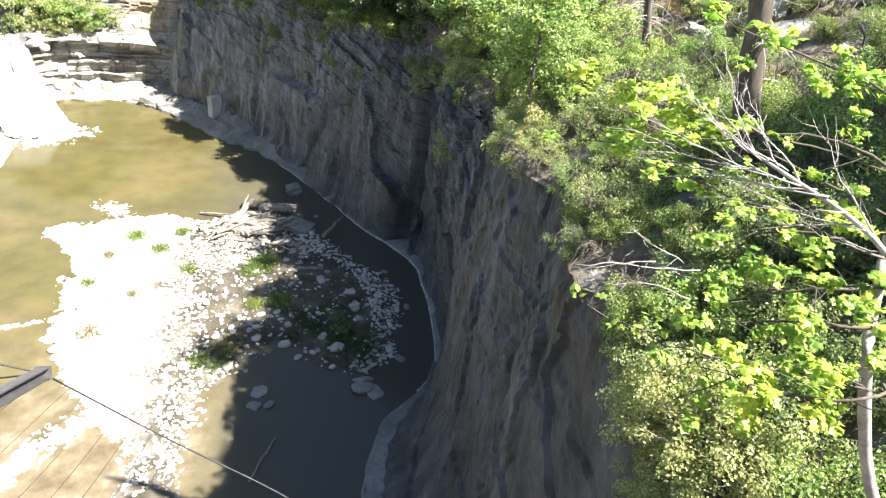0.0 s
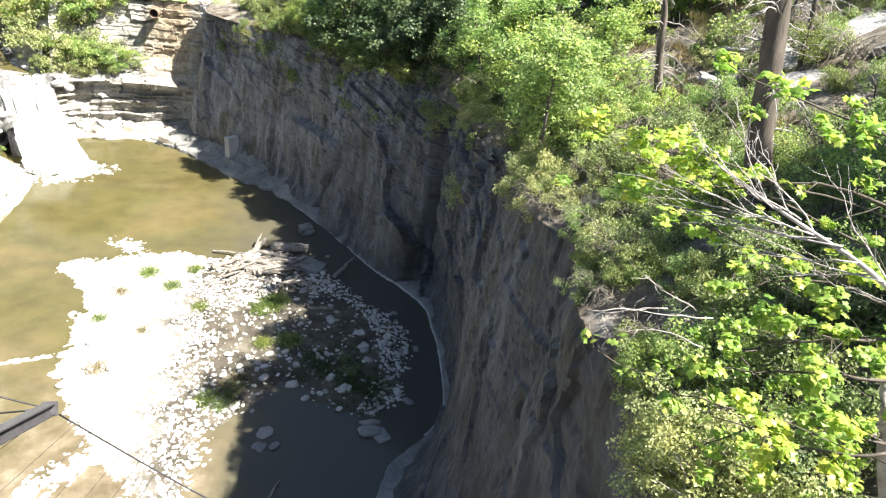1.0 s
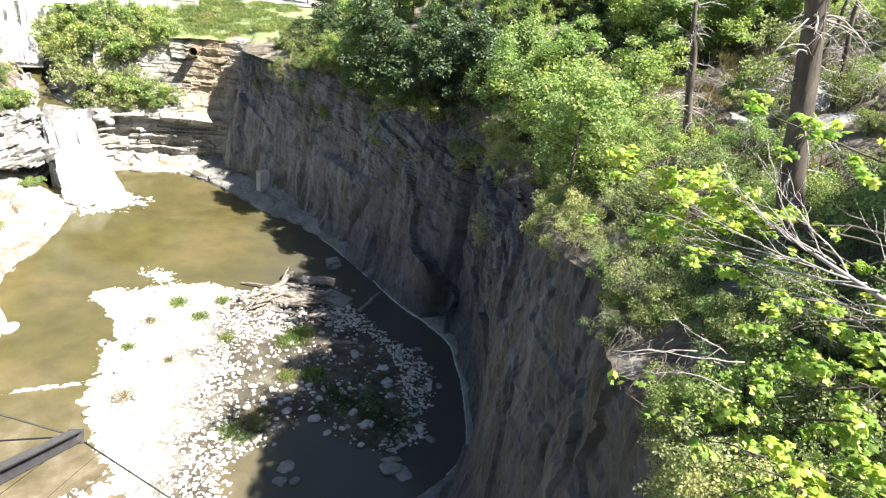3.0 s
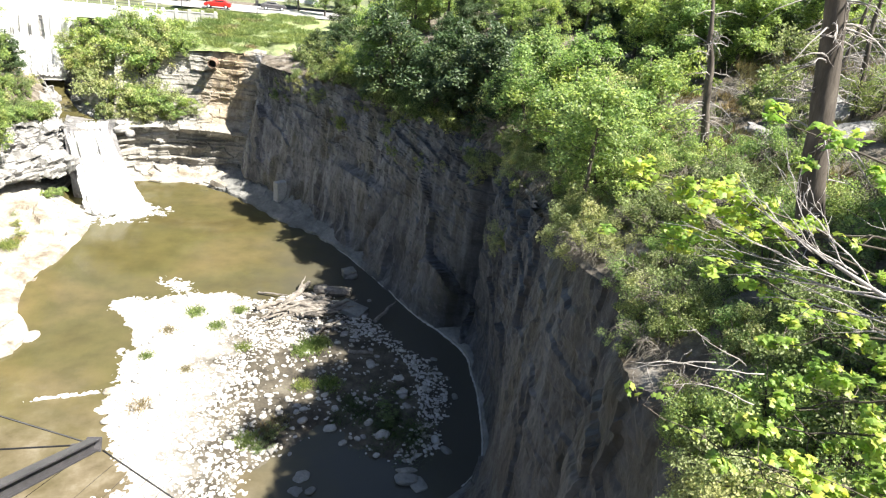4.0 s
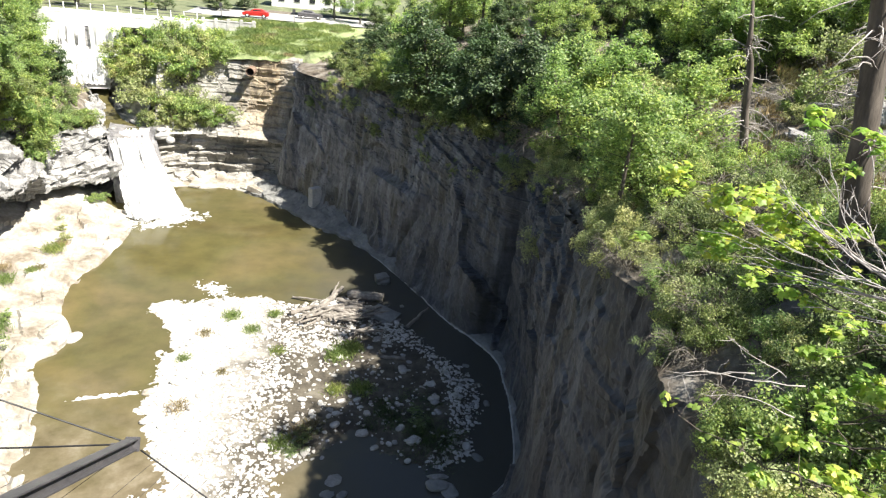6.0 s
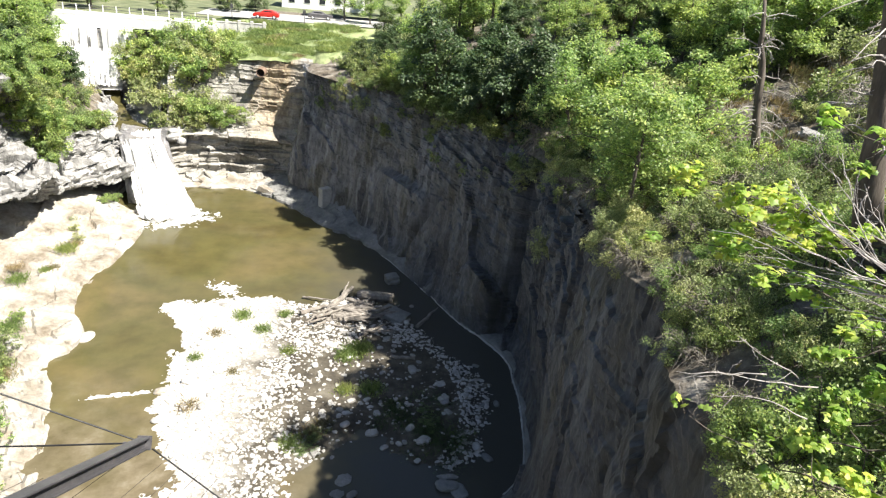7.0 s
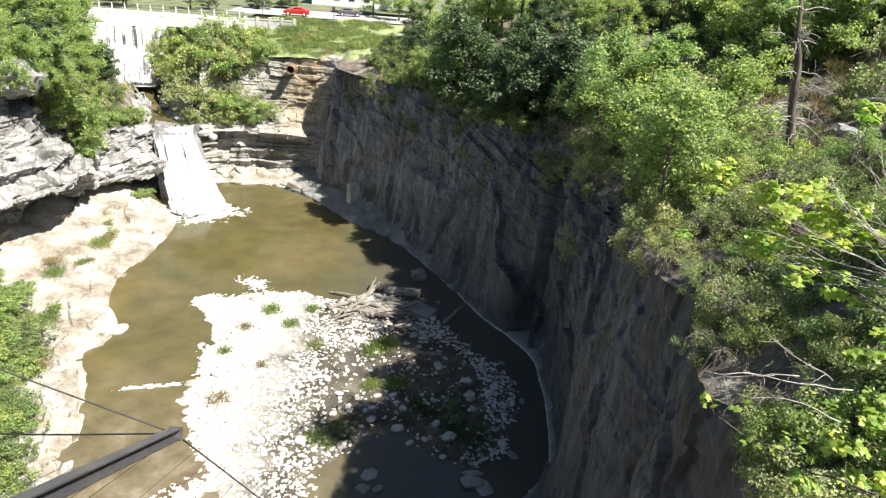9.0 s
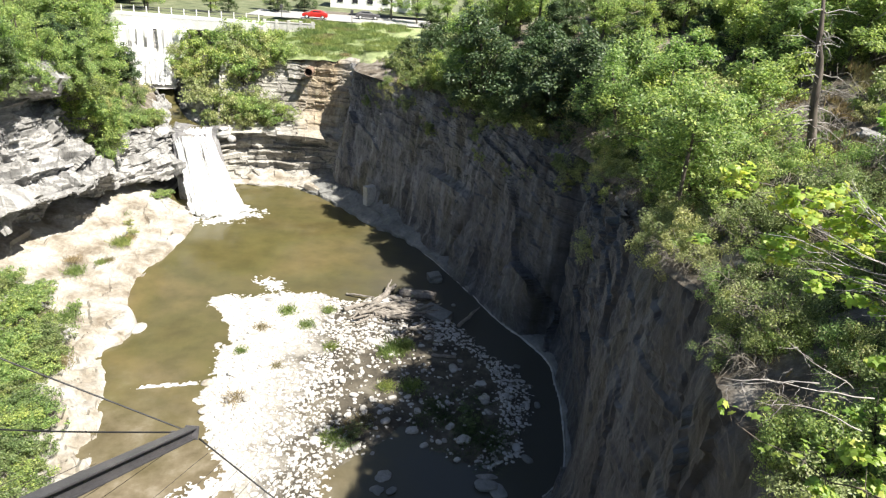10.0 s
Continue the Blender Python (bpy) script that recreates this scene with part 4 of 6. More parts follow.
for i, (x, y, z, sc) in enumerate(((-30.6, 96.4, 8.4, 1.6), (-31.0, 97.8, 8.8, 1.3), (-29.4, 96.2, 7.9, 1.4), (-37.9, 94.6, 8.9, 1.5), (-38.2, 92.4, 8.9, 1.7), (-37.4, 96.6, 9.0, 1.2), (-36.4, 87.4, 0.7, 1.8), (-35.4, 86.0, 0.4, 1.2), (-30.2, 93.8, 0.5, 1.6), (-33.6, 100.4, 9.2, 1.6))):
    ob = new("boulder", stone_mesh(120 + i, 0.62, 0.4, LIMESTONE, 3))
    ob.matrix_basis = pose(x, y, z, 8, -6, i * 53) @ Matrix.Diagonal((sc, sc, sc, 1))
    tagged(ob, "angular pale boulder beside the waterfall", "boulder", "boulders by the waterfall")

# ------------------------------------------------------------------ driftwood
def log(at, to, r0, r1, label, seed, category="log"):
    q = np.random.default_rng(seed)
    a, b = np.array(at, float), np.array(to, float)
    n = 9
    path = a + (b - a) * np.linspace(0, 1, n)[:, None] + q.normal(0, 0.05 * r0 + 0.02, (n, 3))
    V, F = tube(path, (r0, r0 * 0.95, r1), 9, 0.05, q)
    return tagged(new("driftwood_log", fast_mesh("driftwood_log", V, F, DRIFT)), label, category, "driftwood pile")


LOGS = [((-6.4, 58.1, 0.35), (-1.2, 63.0, 0.75), 0.13, 0.08), ((-5.3, 61.5, 0.4), (-2.9, 66.2, 0.8), 0.34, 0.24), ((-2.3, 65.3, 0.35), (1.6, 64.8, 0.4), 0.62, 0.50), ((-1.8, 62.2, 0.4), (2.0, 62.6, 0.5), 0.22, 0.12),
        ((-4.4, 62.4, 0.3), (-0.4, 63.2, 0.6), 0.16, 0.09), ((-2.2, 60.0, 0.3), (0.6, 62.0, 0.4), 0.2, 0.12), ((1.3, 53.3, 0.3), (3.7, 53.0, 0.35), 0.2, 0.16), ((1.3, 56.4, 0.0), (1.5, 56.8, 1.2), 0.12, 0.06),
        ((-2.4, 29.4, 0.05), (-0.8, 32.8, 0.08), 0.10, 0.07), ((-8.2, 64.6, 0.25), (-5.0, 63.6, 0.5), 0.12, 0.07), ((-4.0, 65.0, 0.5), (-3.4, 66.6, 1.3), 0.12, 0.04), ((-3.0, 59.4, 0.2), (-1.8, 61.2, 0.5), 0.14, 0.07), ((-0.6, 60.8, 0.3), (1.8, 61.6, 0.35), 0.24, 0.18)]
q = np.random.default_rng(77)
for i in range(44):
    cx, cy, an, ln = q.normal(-2.2, 2.0), q.normal(60.9, 1.6), q.uniform(-0.5, 1.1), q.uniform(1.6, 4.6)
    dx, dy, z = math.cos(an) * ln / 2, math.sin(an) * ln / 2, 0.35 + 0.5 * q.random()
    LOGS.append(((cx - dx, cy - dy, z), (cx + dx, cy + dy, z + q.uniform(-0.15, 0.35)), q.uniform(0.07, 0.25), 0.06))
for i, (a, b, r0, r1) in enumerate(LOGS):
    log(a, b, r0, r1, "weathered grey driftwood log stranded on the gravel bar", 200 + i)


# ------------------------------------------------------------------ plants
def leaf_cloud(centres, radii, counts, size, seed, up=0.5, shape="blade", squash=0.75):
    """Many small folded leaves spread through clumps, thickest near each clump's outside."""
    r = np.random.default_rng(seed)
    C = np.repeat(np.asarray(centres, float), counts, axis=0)
    R = np.repeat(np.asarray(radii, float), counts)
    n = len(C)
    d = r.normal(0, 1, (n, 3))
    d /= np.linalg.norm(d, axis=1)[:, None]
    P = C + d * (R * r.random(n) ** 0.45)[:, None] * np.array([1, 1, squash])
    nor = r.normal(0, 1, (n, 3)) + np.array([0, 0, 2.2 * up]) + d * 0.6
    nor /= np.linalg.norm(nor, axis=1)[:, None]
    a = np.cross(nor, r.normal(0, 1, (n, 3)))
    a /= np.linalg.norm(a, axis=1)[:, None] + 1e-9
    b = np.cross(nor, a)
    s = size * r.uniform(0.6, 1.35, n)[:, None]
    if shape == "maple":
        ang = np.radians([-90, -62, -25, -8, 22, 45, 68, 90, 112, 135, 158, 188, 205, 242])
        rad = np.array([0.12, 0.52, 0.66, 0.50, 0.80, 0.56, 0.66, 0.92, 0.66, 0.56, 0.80, 0.50, 0.66, 0.52]) * 0.60
        k = len(ang)
        V = np.empty((n, k + 1, 3))
        V[:, 0] = P + nor * s * 0.06
        for i in range(k):
            V[:, i + 1] = P + (a * math.cos(ang[i]) + b * math.sin(ang[i])) * rad[i] * s - nor * s * 0.22 * rad[i] ** 2
        base = (np.arange(n) * (k + 1))[:, None, None]
        tri = np.array([[0, i + 1, (i + 1) % k + 1] for i in range(k)])[None]
        return V.reshape(-1, 3), (base + tri).reshape(-1, 3)
    w = 0.33 if shape == "blade" else 0.16
    tip = P + a * s - np.array([0, 0, 0.12]) * s
    mid = P + a * s * 0.45
    V = np.stack([P, mid + b * s * w + nor * s * 0.08, tip, mid - b * s * w + nor * s * 0.08], 1)
    return V.reshape(-1, 3), np.arange(n * 4).reshape(n, 4)


def bend(a, b, n, amount, r, sag=0.0):
    a, b = np.asarray(a, float), np.asarray(b, float)
    u = np.linspace(0, 1, n)[:, None]
    off = np.cumsum(r.normal(0, amount, (n, 3)), axis=0)
    off -= u * off[-1]
    out = a + (b - a) * u + off
    out[:, 2] += sag * (u * (1 - u))[:, 0] * 4
    return out


def make_tree(name, height, spread, seed, material, leaf, leaves, trunk_r, label, crown_from=0.3, lean=(0, 0), bark=None, squash=0.6, top_light=1.0):
    r = np.random.default_rng(seed)
    bark = bark or BARK
    t = thing(name, (0, 0, 0), label, "tree")
    top = np.array([lean[0], lean[1], height])
    trunk = bend((0, 0, -0.6), top * 0.93, 12, 0.035 * height / 8, r)
    V, F = tube(trunk, (trunk_r * 1.35, trunk_r, trunk_r * 0.75, trunk_r * 0.2), 9, 0.05, r)
    part("trunk", fast_mesh("trunk", V, F, bark, True), t)
    limbs, cs, rs = [], [], []
    n = 13
    for i in range(n):
        u = crown_from + (0.95 - crown_from) * (i + r.random()) / n
        p = trunk[int(u * 11)]
        ang = i * 2.4 + r.uniform(-0.5, 0.5)
        reach = spread * (1.0 - 0.65 * (u - crown_from) / (1 - crown_from)) * r.uniform(0.65, 1.1)
        e = p + np.array([math.cos(ang) * reach, math.sin(ang) * reach, r.uniform(0.1, 0.45) * reach])
        path = bend(p, e, 7, 0.05 * reach, r, 0.08 * reach)
        limbs.append(tube(path, (trunk_r * 0.42 * (1.1 - u), trunk_r * 0.08), 5))
        for j in range(4):
            q = path[2 + j + (j > 2)] if 2 + j < 7 else path[-1]
            f = q + r.normal(0, 0.28 * reach, 3) * np.array([1, 1, 0.6])
            limbs.append(tube(bend(q, f, 4, 0.03 * reach, r), (trunk_r * 0.12, trunk_r * 0.03), 4))
            cs.append(f)
            rs.append(spread * r.uniform(0.16, 0.32))
        cs.append(path[-1])
        rs.append(spread * r.uniform(0.18, 0.3))
    cs.append(top * 0.96)
    rs.append(spread * 0.25)
    V, F = merge(limbs)
    tagged(part("branchwork", fast_mesh("branchwork", V, F, bark, True), t), kind="stuff")
    w = np.array(rs) ** 2
    counts = np.maximum(4, (leaves * w / w.sum()).astype(int))
    V, F = leaf_cloud(cs, rs, counts, leaf, seed + 1, top_light, squash=squash)
    tagged(part("crown", fast_mesh("crown", V, F, material), t), kind="stuff")
    return t


def make_shrub(name, height, spread, seed, material, leaf, leaves, label, stems=9, droop=0.0, wood=None, up=0.4, shape="blade"):
    r = np.random.default_rng(seed)
    t = thing(name, (0, 0, 0), label, "shrub")
    tubes, cs, rs = [], [], []
    for i in range(stems):
        ang = i * 2.4 + r.uniform(-0.6, 0.6)
        reach = spread * math.sqrt((i + 0.6) / stems)
        h = height * (1 - 0.45 * (reach / spread) ** 2) * r.uniform(0.75, 1.1) - droop * (reach / spread) * height
        e = np.array([math.cos(ang) * reach, math.sin(ang) * reach, h])
        path = bend((r.normal(0, 0.1), r.normal(0, 0.1), -0.4), e, 7, 0.05 * height, r, 0.12 * height)
        tubes.append(tube(path, (0.016 * height + 0.012, 0.006), 5))
        for j in range(5):
            q = path[min(6, 2 + j)]
            f = q + r.normal(0, 0.24 * spread, 3) * np.array([1, 1, 0.7])
            tubes.append(tube(bend(q, f, 4, 0.03 * spread, r), (0.010, 0.004), 3))
            cs.append(f)
            rs.append(spread * r.uniform(0.14, 0.30))
    V, F = merge(tubes)
    tagged(part("stemwork", fast_mesh("stemwork", V, F, wood or BARK, True), t), kind="stuff")
    w = np.array(rs) ** 2
    counts = np.maximum(3, (leaves * w / w.sum()).astype(int))
    if leaves:
        V, F = leaf_cloud(cs, rs, counts, leaf, seed + 1, up, shape)
        tagged(part("foliage", fast_mesh("foliage", V, F, material), t), kind="stuff")
    return t


def make_brush(name, seed, label, stems=70, length=1.6, droop=0.8, material=None):
    """Dry, hanging brush: thin bent twigs from one root, most of them falling over the edge."""
    r = np.random.default_rng(seed)
    t = thing(name, (0, 0, 0), label, "brush")
    tubes = []
    for i in range(stems):
        a = r.uniform(0, 6.28)
        e = np.array([math.cos(a), math.sin(a), 0]) * length * r.uniform(0.4, 1.1) + np.array([0, 0, length * r.uniform(-droop, 0.6)])
        path = bend(r.normal(0, 0.25, 3) * (1, 1, 0.3), e, 7, 0.06, r, length * 0.3)
        tubes.append(tube(path, (0.016, 0.006), 4))
    V, F = merge(tubes)
    tagged(part("twigwork", fast_mesh("twigwork", V, F, material or TWIG, True), t), kind="stuff")
    return t


def make_grass(name, seed, height, spread, blades, material, label):
    r = np.random.default_rng(seed)
    t = thing(name, (0, 0, 0), label, "grass")
    n = blades
    root = np.column_stack([r.normal(0, spread * 0.5, n), r.normal(0, spread * 0.5, n), np.full(n, -0.1)])
    lean = np.column_stack([r.normal(0, 0.35, n), r.normal(0, 0.35, n), np.zeros(n)]) * height
    h = height * r.uniform(0.5, 1.2, n)
    side = np.column_stack([r.normal(0, 1, n), r.normal(0, 1, n), np.zeros(n)])
    side *= (0.03 * height / np.linalg.norm(side, axis=1))[:, None]
    up = np.zeros((n, 3))
    up[:, 2] = h
    V = np.stack([root - side, root + side, root + lean * 0.5 + up * 0.65 + side * 0.7, root + lean + up], 1)
    tagged(part("grass", fast_mesh("grass", V.reshape(-1, 3), np.arange(4 * n).reshape(n, 4), material), t), kind="stuff")
    return t


rng = np.random.default_rng(21)


def put(first, at, scale=1.0, rz=None, tilt=(0, 0), label="", sz=None):
    """Sets the first of a kind, or a copy of it, on the ground."""
    rz = rng.uniform(0, 360) if rz is None else rz
    m = pose(at[0], at[1], at[2], tilt[0], tilt[1], rz)
    if "placed" in first:
        ob = copy_thing(first, m)
        ob.scale = (scale, scale, scale * (sz or 1))
        ob.matrix_basis = m @ Matrix.Diagonal((scale, scale, scale * (sz or 1), 1))
    else:
        ob = first
        ob.matrix_basis = m @ Matrix.Diagonal((scale, scale, scale * (sz or 1), 1))
        ob["placed"] = 1
    if label:
        ob["label"] = label
    return ob


TREES = [make_tree("broadleaf_tree", 9.0, 3.4, 301, LEAF_TREE, 0.25, 6375, 0.16, "leafy spring green tree on the slope above the cliff"),
         make_tree("broadleaf_tree", 11.0, 3.8, 302, LEAF_TREE, 0.26, 7225, 0.19, "tall spring green tree on the slope above the cliff", 0.25),
         make_tree("broadleaf_tree", 7.0, 3.0, 303, LEAF_DARK, 0.24, 5950, 0.13, "deep green bushy tree on the slope above the cliff", 0.15),
         make_tree("broadleaf_tree", 8.0, 3.2, 304, LEAF_TREE, 0.21, 4420, 0.14, "airy young tree with bright leaves on the slope", 0.3)]
SHRUBS = [make_shrub("shrub", 1.9, 1.5, 311, LEAF_SHRUB, 0.085, 5200, "dense green shrub on the slope above the cliff"),
          make_shrub("shrub", 1.6, 1.6, 312, LEAF_SHRUB, 0.075, 5200, "low spreading green shrub on the slope"),
          make_shrub("shrub", 2.3, 1.7, 313, LEAF_TREE, 0.10, 4600, "bright green shrub on the slope")]
PALES = [make_shrub("pale_shrub", 2.6, 1.9, 321, LEAF_PALE, 0.10, 9000, "pale grey green shrub leaning over the cliff edge", 11, 0.35, TWIG, 0.6),
         make_shrub("pale_shrub", 2.0, 1.7, 322, LEAF_PALE, 0.09, 8000, "silvery pale shrub at the cliff edge", 10, 0.25, TWIG, 0.6)]
FARSHRUBS = [make_shrub("bank_shrub", 2.6, 2.2, 331, LEAF_TREE, 0.20, 3400, "sunlit green shrub on the rocks"), make_shrub("bank_shrub", 2.2, 2.0, 332, LEAF_SHRUB, 0.17, 3400, "green shrub growing on the bank"),
             make_shrub("bank_shrub", 2.4, 2.4, 333, LEAF_PALE, 0.18, 3200, "grey green shrub growing on the rocks")]
HILLSHRUBS = [make_shrub("hillside_shrub", 2.6, 2.2, 335, LEAF_TREE, 0.20, 3400, "green shrub on the wooded hillside"), make_shrub("hillside_shrub", 2.2, 2.0, 336, LEAF_SHRUB, 0.17, 3400, "green shrub on the wooded hillside"),
              make_shrub("hillside_shrub", 2.4, 2.4, 337, LEAF_PALE, 0.17, 3200, "grey green shrub on the wooded hillside")]
BRUSH = [make_brush("dry_brush", 341, "dry brown twigs hanging over the cliff edge"), make_brush("dry_brush", 342, "tangle of bare grey twigs at the cliff edge", 60, 1.5, 0.6, TWIG)]
TUFTS = [make_grass("grass_tuft", 351, 0.7, 1.1, 420, LEAF_GRASS, "tuft of long green grass"), make_grass("grass_tuft", 352, 0.55, 1.0, 380, LEAF_DRY, "tuft of dry straw coloured grass"),
         # Darker-leaved copy of the tuft, for weeds that lie in shade.
         make_grass("grass_tuft", 353, 0.4, 1.2, 420, LEAF_DARK, "patch of low dark green weeds")]

# near slope, thick with shrubs
for y in np.arange(-2, 34, 1.7):
    for s in (0.8, 2.3, 4.0, 6.0, 8.2, 10.6, 13.0):
        if rng.random() < (0.12 if s < 7 else 0.6) or (s < 1 and y > 11) or (s < 3 and y > 22 and rng.random() < 0.5):
            continue
        p = hill_at(y + rng.uniform(-0.8, 0.8), s + rng.uniform(-0.5, 0.6))
        kind = PALES[int(rng.integers(0, 2))] if y > 21 and s < 6 and rng.random() < 0.6 else SHRUBS[int(rng.integers(0, 3))]
        put(kind, (p[0], p[1], p[2] - 0.15), rng.uniform(0.6, 1.05), tilt=(0, -12))
# shrubs and small trees farther along the slope
for y in np.arange(34, 98, 2.3):
    for s in (1.6 if y < 66 else 0.6, 3.2, 5.4, 8.0):
        if rng.random() < (0.6 if y < 46 and s > 5 else 0.15):
            continue
        p = hill_at(y + rng.uniform(-1, 1), s + rng.uniform(-0.6, 0.8))
        put(HILLSHRUBS[int(rng.integers(0, 3)) if y < 62 else 1], (p[0], p[1], p[2] - 0.2), rng.uniform(0.75, 1.2) * (0.62 if s < 2 and y < 66 else 1), tilt=(0, -14), label="green shrub on the slope above the cliff")
for y in np.arange(33, 97, 3.6):
    for s, lo, hi in ((2.8 if y < 66 else 1.6, 0.55, 0.85), (4.8, 0.6, 0.9), (9.0, 0.6, 0.85), (15, 0.6, 0.85), (22, 0.6, 0.9)):
        if (s > 2 and rng.random() < 0.3) or (y < 40 and s < 4) or (y > 90 and s < 4) or (y < 47 and s > 4 and rng.random() < 0.88):
            continue
        p = hill_at(y + rng.uniform(-1.6, 1.6), s + rng.uniform(-1.2, 1.2))
        grow = float(np.interp(y, [36, 44, 60, 68, 78, 84], [1.0, 1.35, 1.4, 2.1, 2.1, 0.9])) if s < 4 else 1.0
        # Past y 58 mostly dark-leaved trees, their colour standing in for shade.
        put(TREES[int(rng.integers(0, 4)) if y < 58 or rng.random() < 0.35 else 2], (p[0], p[1], p[2]), rng.uniform(lo, hi) * grow, tilt=(0, -12))
# woods that close the hillside behind
for i in range(70):
    y, s = rng.uniform(12, 100), rng.uniform(24, 62)
    if y < 46 and s < 44:
        continue
    p = hill_at(y, s)
    put(TREES[int(rng.integers(0, 4))], (p[0], p[1], p[2] - 0.3), rng.uniform(0.8, 1.25), label="green tree in the woods on the hillside")
for i in range(40):
    y, s = rng.uniform(46, 100), rng.uniform(12, 32)
    p = hill_at(y, s)
    put(TREES[int(rng.integers(0, 4))], (p[0], p[1], p[2] - 0.3), rng.uniform(0.7, 1.05), label="green tree in the woods on the hillside")
for i in range(40):
    y, s = rng.uniform(16, 60), rng.uniform(16, 30)
    p = hill_at(y, s)
    put(HILLSHRUBS[int(rng.integers(0, 3))], (p[0], p[1], p[2] - 0.2), rng.uniform(0.5, 0.95), label="sunlit shrub on the upper slope")
for i in range(120):
    y, s = rng.uniform(4, 36), 0.2 + 9 * rng.random() ** 1.3
    p = hill_at(y, s)
    if rng.random() < 0.6:
        put(SHRUBS[int(rng.integers(0, 3))], (p[0], p[1], p[2] - 0.2), rng.uniform(0.3, 0.6), tilt=(0, -14), label="small green shrub on the slope")
    elif rng.random() < 0.5 and s > 1.2:
        put(TUFTS[1], (p[0], p[1], p[2] - 0.05), rng.uniform(0.6, 1.1), tilt=(0, -20), label="dry grass tuft on the slope")
    else:
        put(BRUSH[0], (p[0], p[1], p[2] + 0.05), rng.uniform(0.5, 0.9), label="dry twigs among the shrubs on the slope")
for i in range(34):
    y, s = rng.uniform(9, 22.5), 0.15 + 4.2 * rng.random()
    p = hill_at(y, s)
    kind = SHRUBS[int(rng.integers(0, 3))] if rng.random() < 0.75 else PALES[1]
    put(kind, (p[0], p[1], p[2] - 0.2), rng.uniform(0.45, 0.75), tilt=(0, -16), label="green shrub at the corner of the cliff")
for i in range(55):
    y, s = rng.uniform(38, 100), rng.uniform(9, 40)
    p = hill_at(y, s)
    put(HILLSHRUBS[int(rng.integers(0, 3))], (p[0], p[1], p[2] - 0.2), rng.uniform(0.8, 1.5), label="undergrowth shrub in the hillside woods")
for i in range(10):
    p = hill_at(rng.uniform(16.5, 29), 1.2 + rng.uniform(0, 4.2))
    put(BRUSH[i % 2], (p[0] - 0.4, p[1], p[2] + 0.3), rng.uniform(0.6, 0.95), label="tangle of dry tan twigs above the cliff edge")
for i in range(26):
    p = hill_at(rng.uniform(36, 66), rng.uniform(0.5, 9))
    put(BRUSH[1], (p[0], p[1], p[2] + 0.3), rng.uniform(1.0, 1.9), label="bare brown twigs among the trees")
# Small trees added at the rim for the shade they cast on the bar.
for y, s, k, sc in ((27, 2.6, 3, 0.5), (30, 2.0, 3, 0.55), (33.5, 2.4, 3, 0.6), (36.5, 2.0, 0, 0.5), (39.5, 2.2, 3, 0.6)):
    p = hill_at(y, s)
    put(TREES[k], p, sc, tilt=(0, -14))
HIGH = make_tree("broadleaf_tree", 8.5, 2.3, 305, LEAF_TREE, 0.2, 3000, 0.09, "slim tree with a high airy crown at the cliff edge", 0.6)
put(HIGH, hill_at(30.2, 0.9), 1.0, rz=20)
put(HIGH, hill_at(32.2, 1.2), 0.85, rz=140)
for sc, y, s in ((0.85, 34.0, 2.6), (0.72, 36.4, 2.4), (0.7, 39.0, 2.8)):
    put(TREES[3], hill_at(y, s), sc, tilt=(0, -6), label="slim bright young tree above the cliff edge")
for i in range(90):
    y, s = rng.uniform(24, 50), rng.uniform(5, 22)
    p = hill_at(y, s)
    pick = rng.random()
    if pick < 0.35:
        put(BRUSH[i % 2], (p[0], p[1], p[2] + 0.2), rng.uniform(0.8, 1.6), label="bare dry twigs on the open slope")
    elif pick < 0.7:
        put(HILLSHRUBS[int(rng.integers(0, 3))], (p[0], p[1], p[2] - 0.2), rng.uniform(0.3, 0.65), tilt=(0, -14), label="low green shrub on the open slope")
    else:
        put(TUFTS[1], (p[0], p[1], p[2]), rng.uniform(0.8, 1.5), tilt=(0, -20), label="dry grass tuft on the open slope")
for i in range(4):
    y, s = rng.uniform(38, 50), rng.uniform(14, 26)
    put(TREES[(3, 1, 0)[i % 3]], hill_at(y, s), rng.uniform(0.55, 0.85), label="thin leafy tree on the open slope")
# unseen trees added beside the footbridge to shade the slope below the maple
for i in range(12):
    y, s = -4 + 1.5 * i + rng.uniform(-0.7, 0.7), rng.uniform(9, 15)
    put(TREES[i % 4], hill_at(y, s), rng.uniform(0.8, 1.05), label="green tree in the woods on the hillside")
# pale outcrops on the upper slope
for i, (y, s, sc) in enumerate(((25, 11, 2.6), (28, 12.5, 2.8), (31, 10.5, 2.4), (34, 13, 3.4), (24, 15, 3.0), (29, 17, 3.6), (37, 16, 3.0))):
    p = hill_at(y, s)
    ob = new("outcrop", stone_mesh(80 + i, 0.26, 0.6, LIMESTONE, 3))
    ob.matrix_basis = pose(p[0], p[1], p[2] - 0.1, 6, -24, i * 71) @ Matrix.Diagonal((sc, sc, sc, 1))
    tagged(ob, "pale rock outcrop among the trees on the slope", "rock", "outcrops on the slope")
# pale shrubs that hang from the corner of the cliff below the maple
for x, y, z, k, sc in ((8.0, 9.4, 24.6, 1, 0.55), (7.7, 8.6, 24.3, 0, 0.5), (7.9, 7.6, 24.4, 1, 0.6), (8.1, 10.4, 24.9, 1, 0.45), (7.5, 6.8, 24.2, 0, 0.55), (8.3, 8.2, 25.2, 1, 0.6), (7.4, 7.8, 23.8, 1, 0.4)):
    put(PALES[k], (x, y, z), sc, tilt=(0, -30), label="pale green shrub hanging from the corner of the cliff")
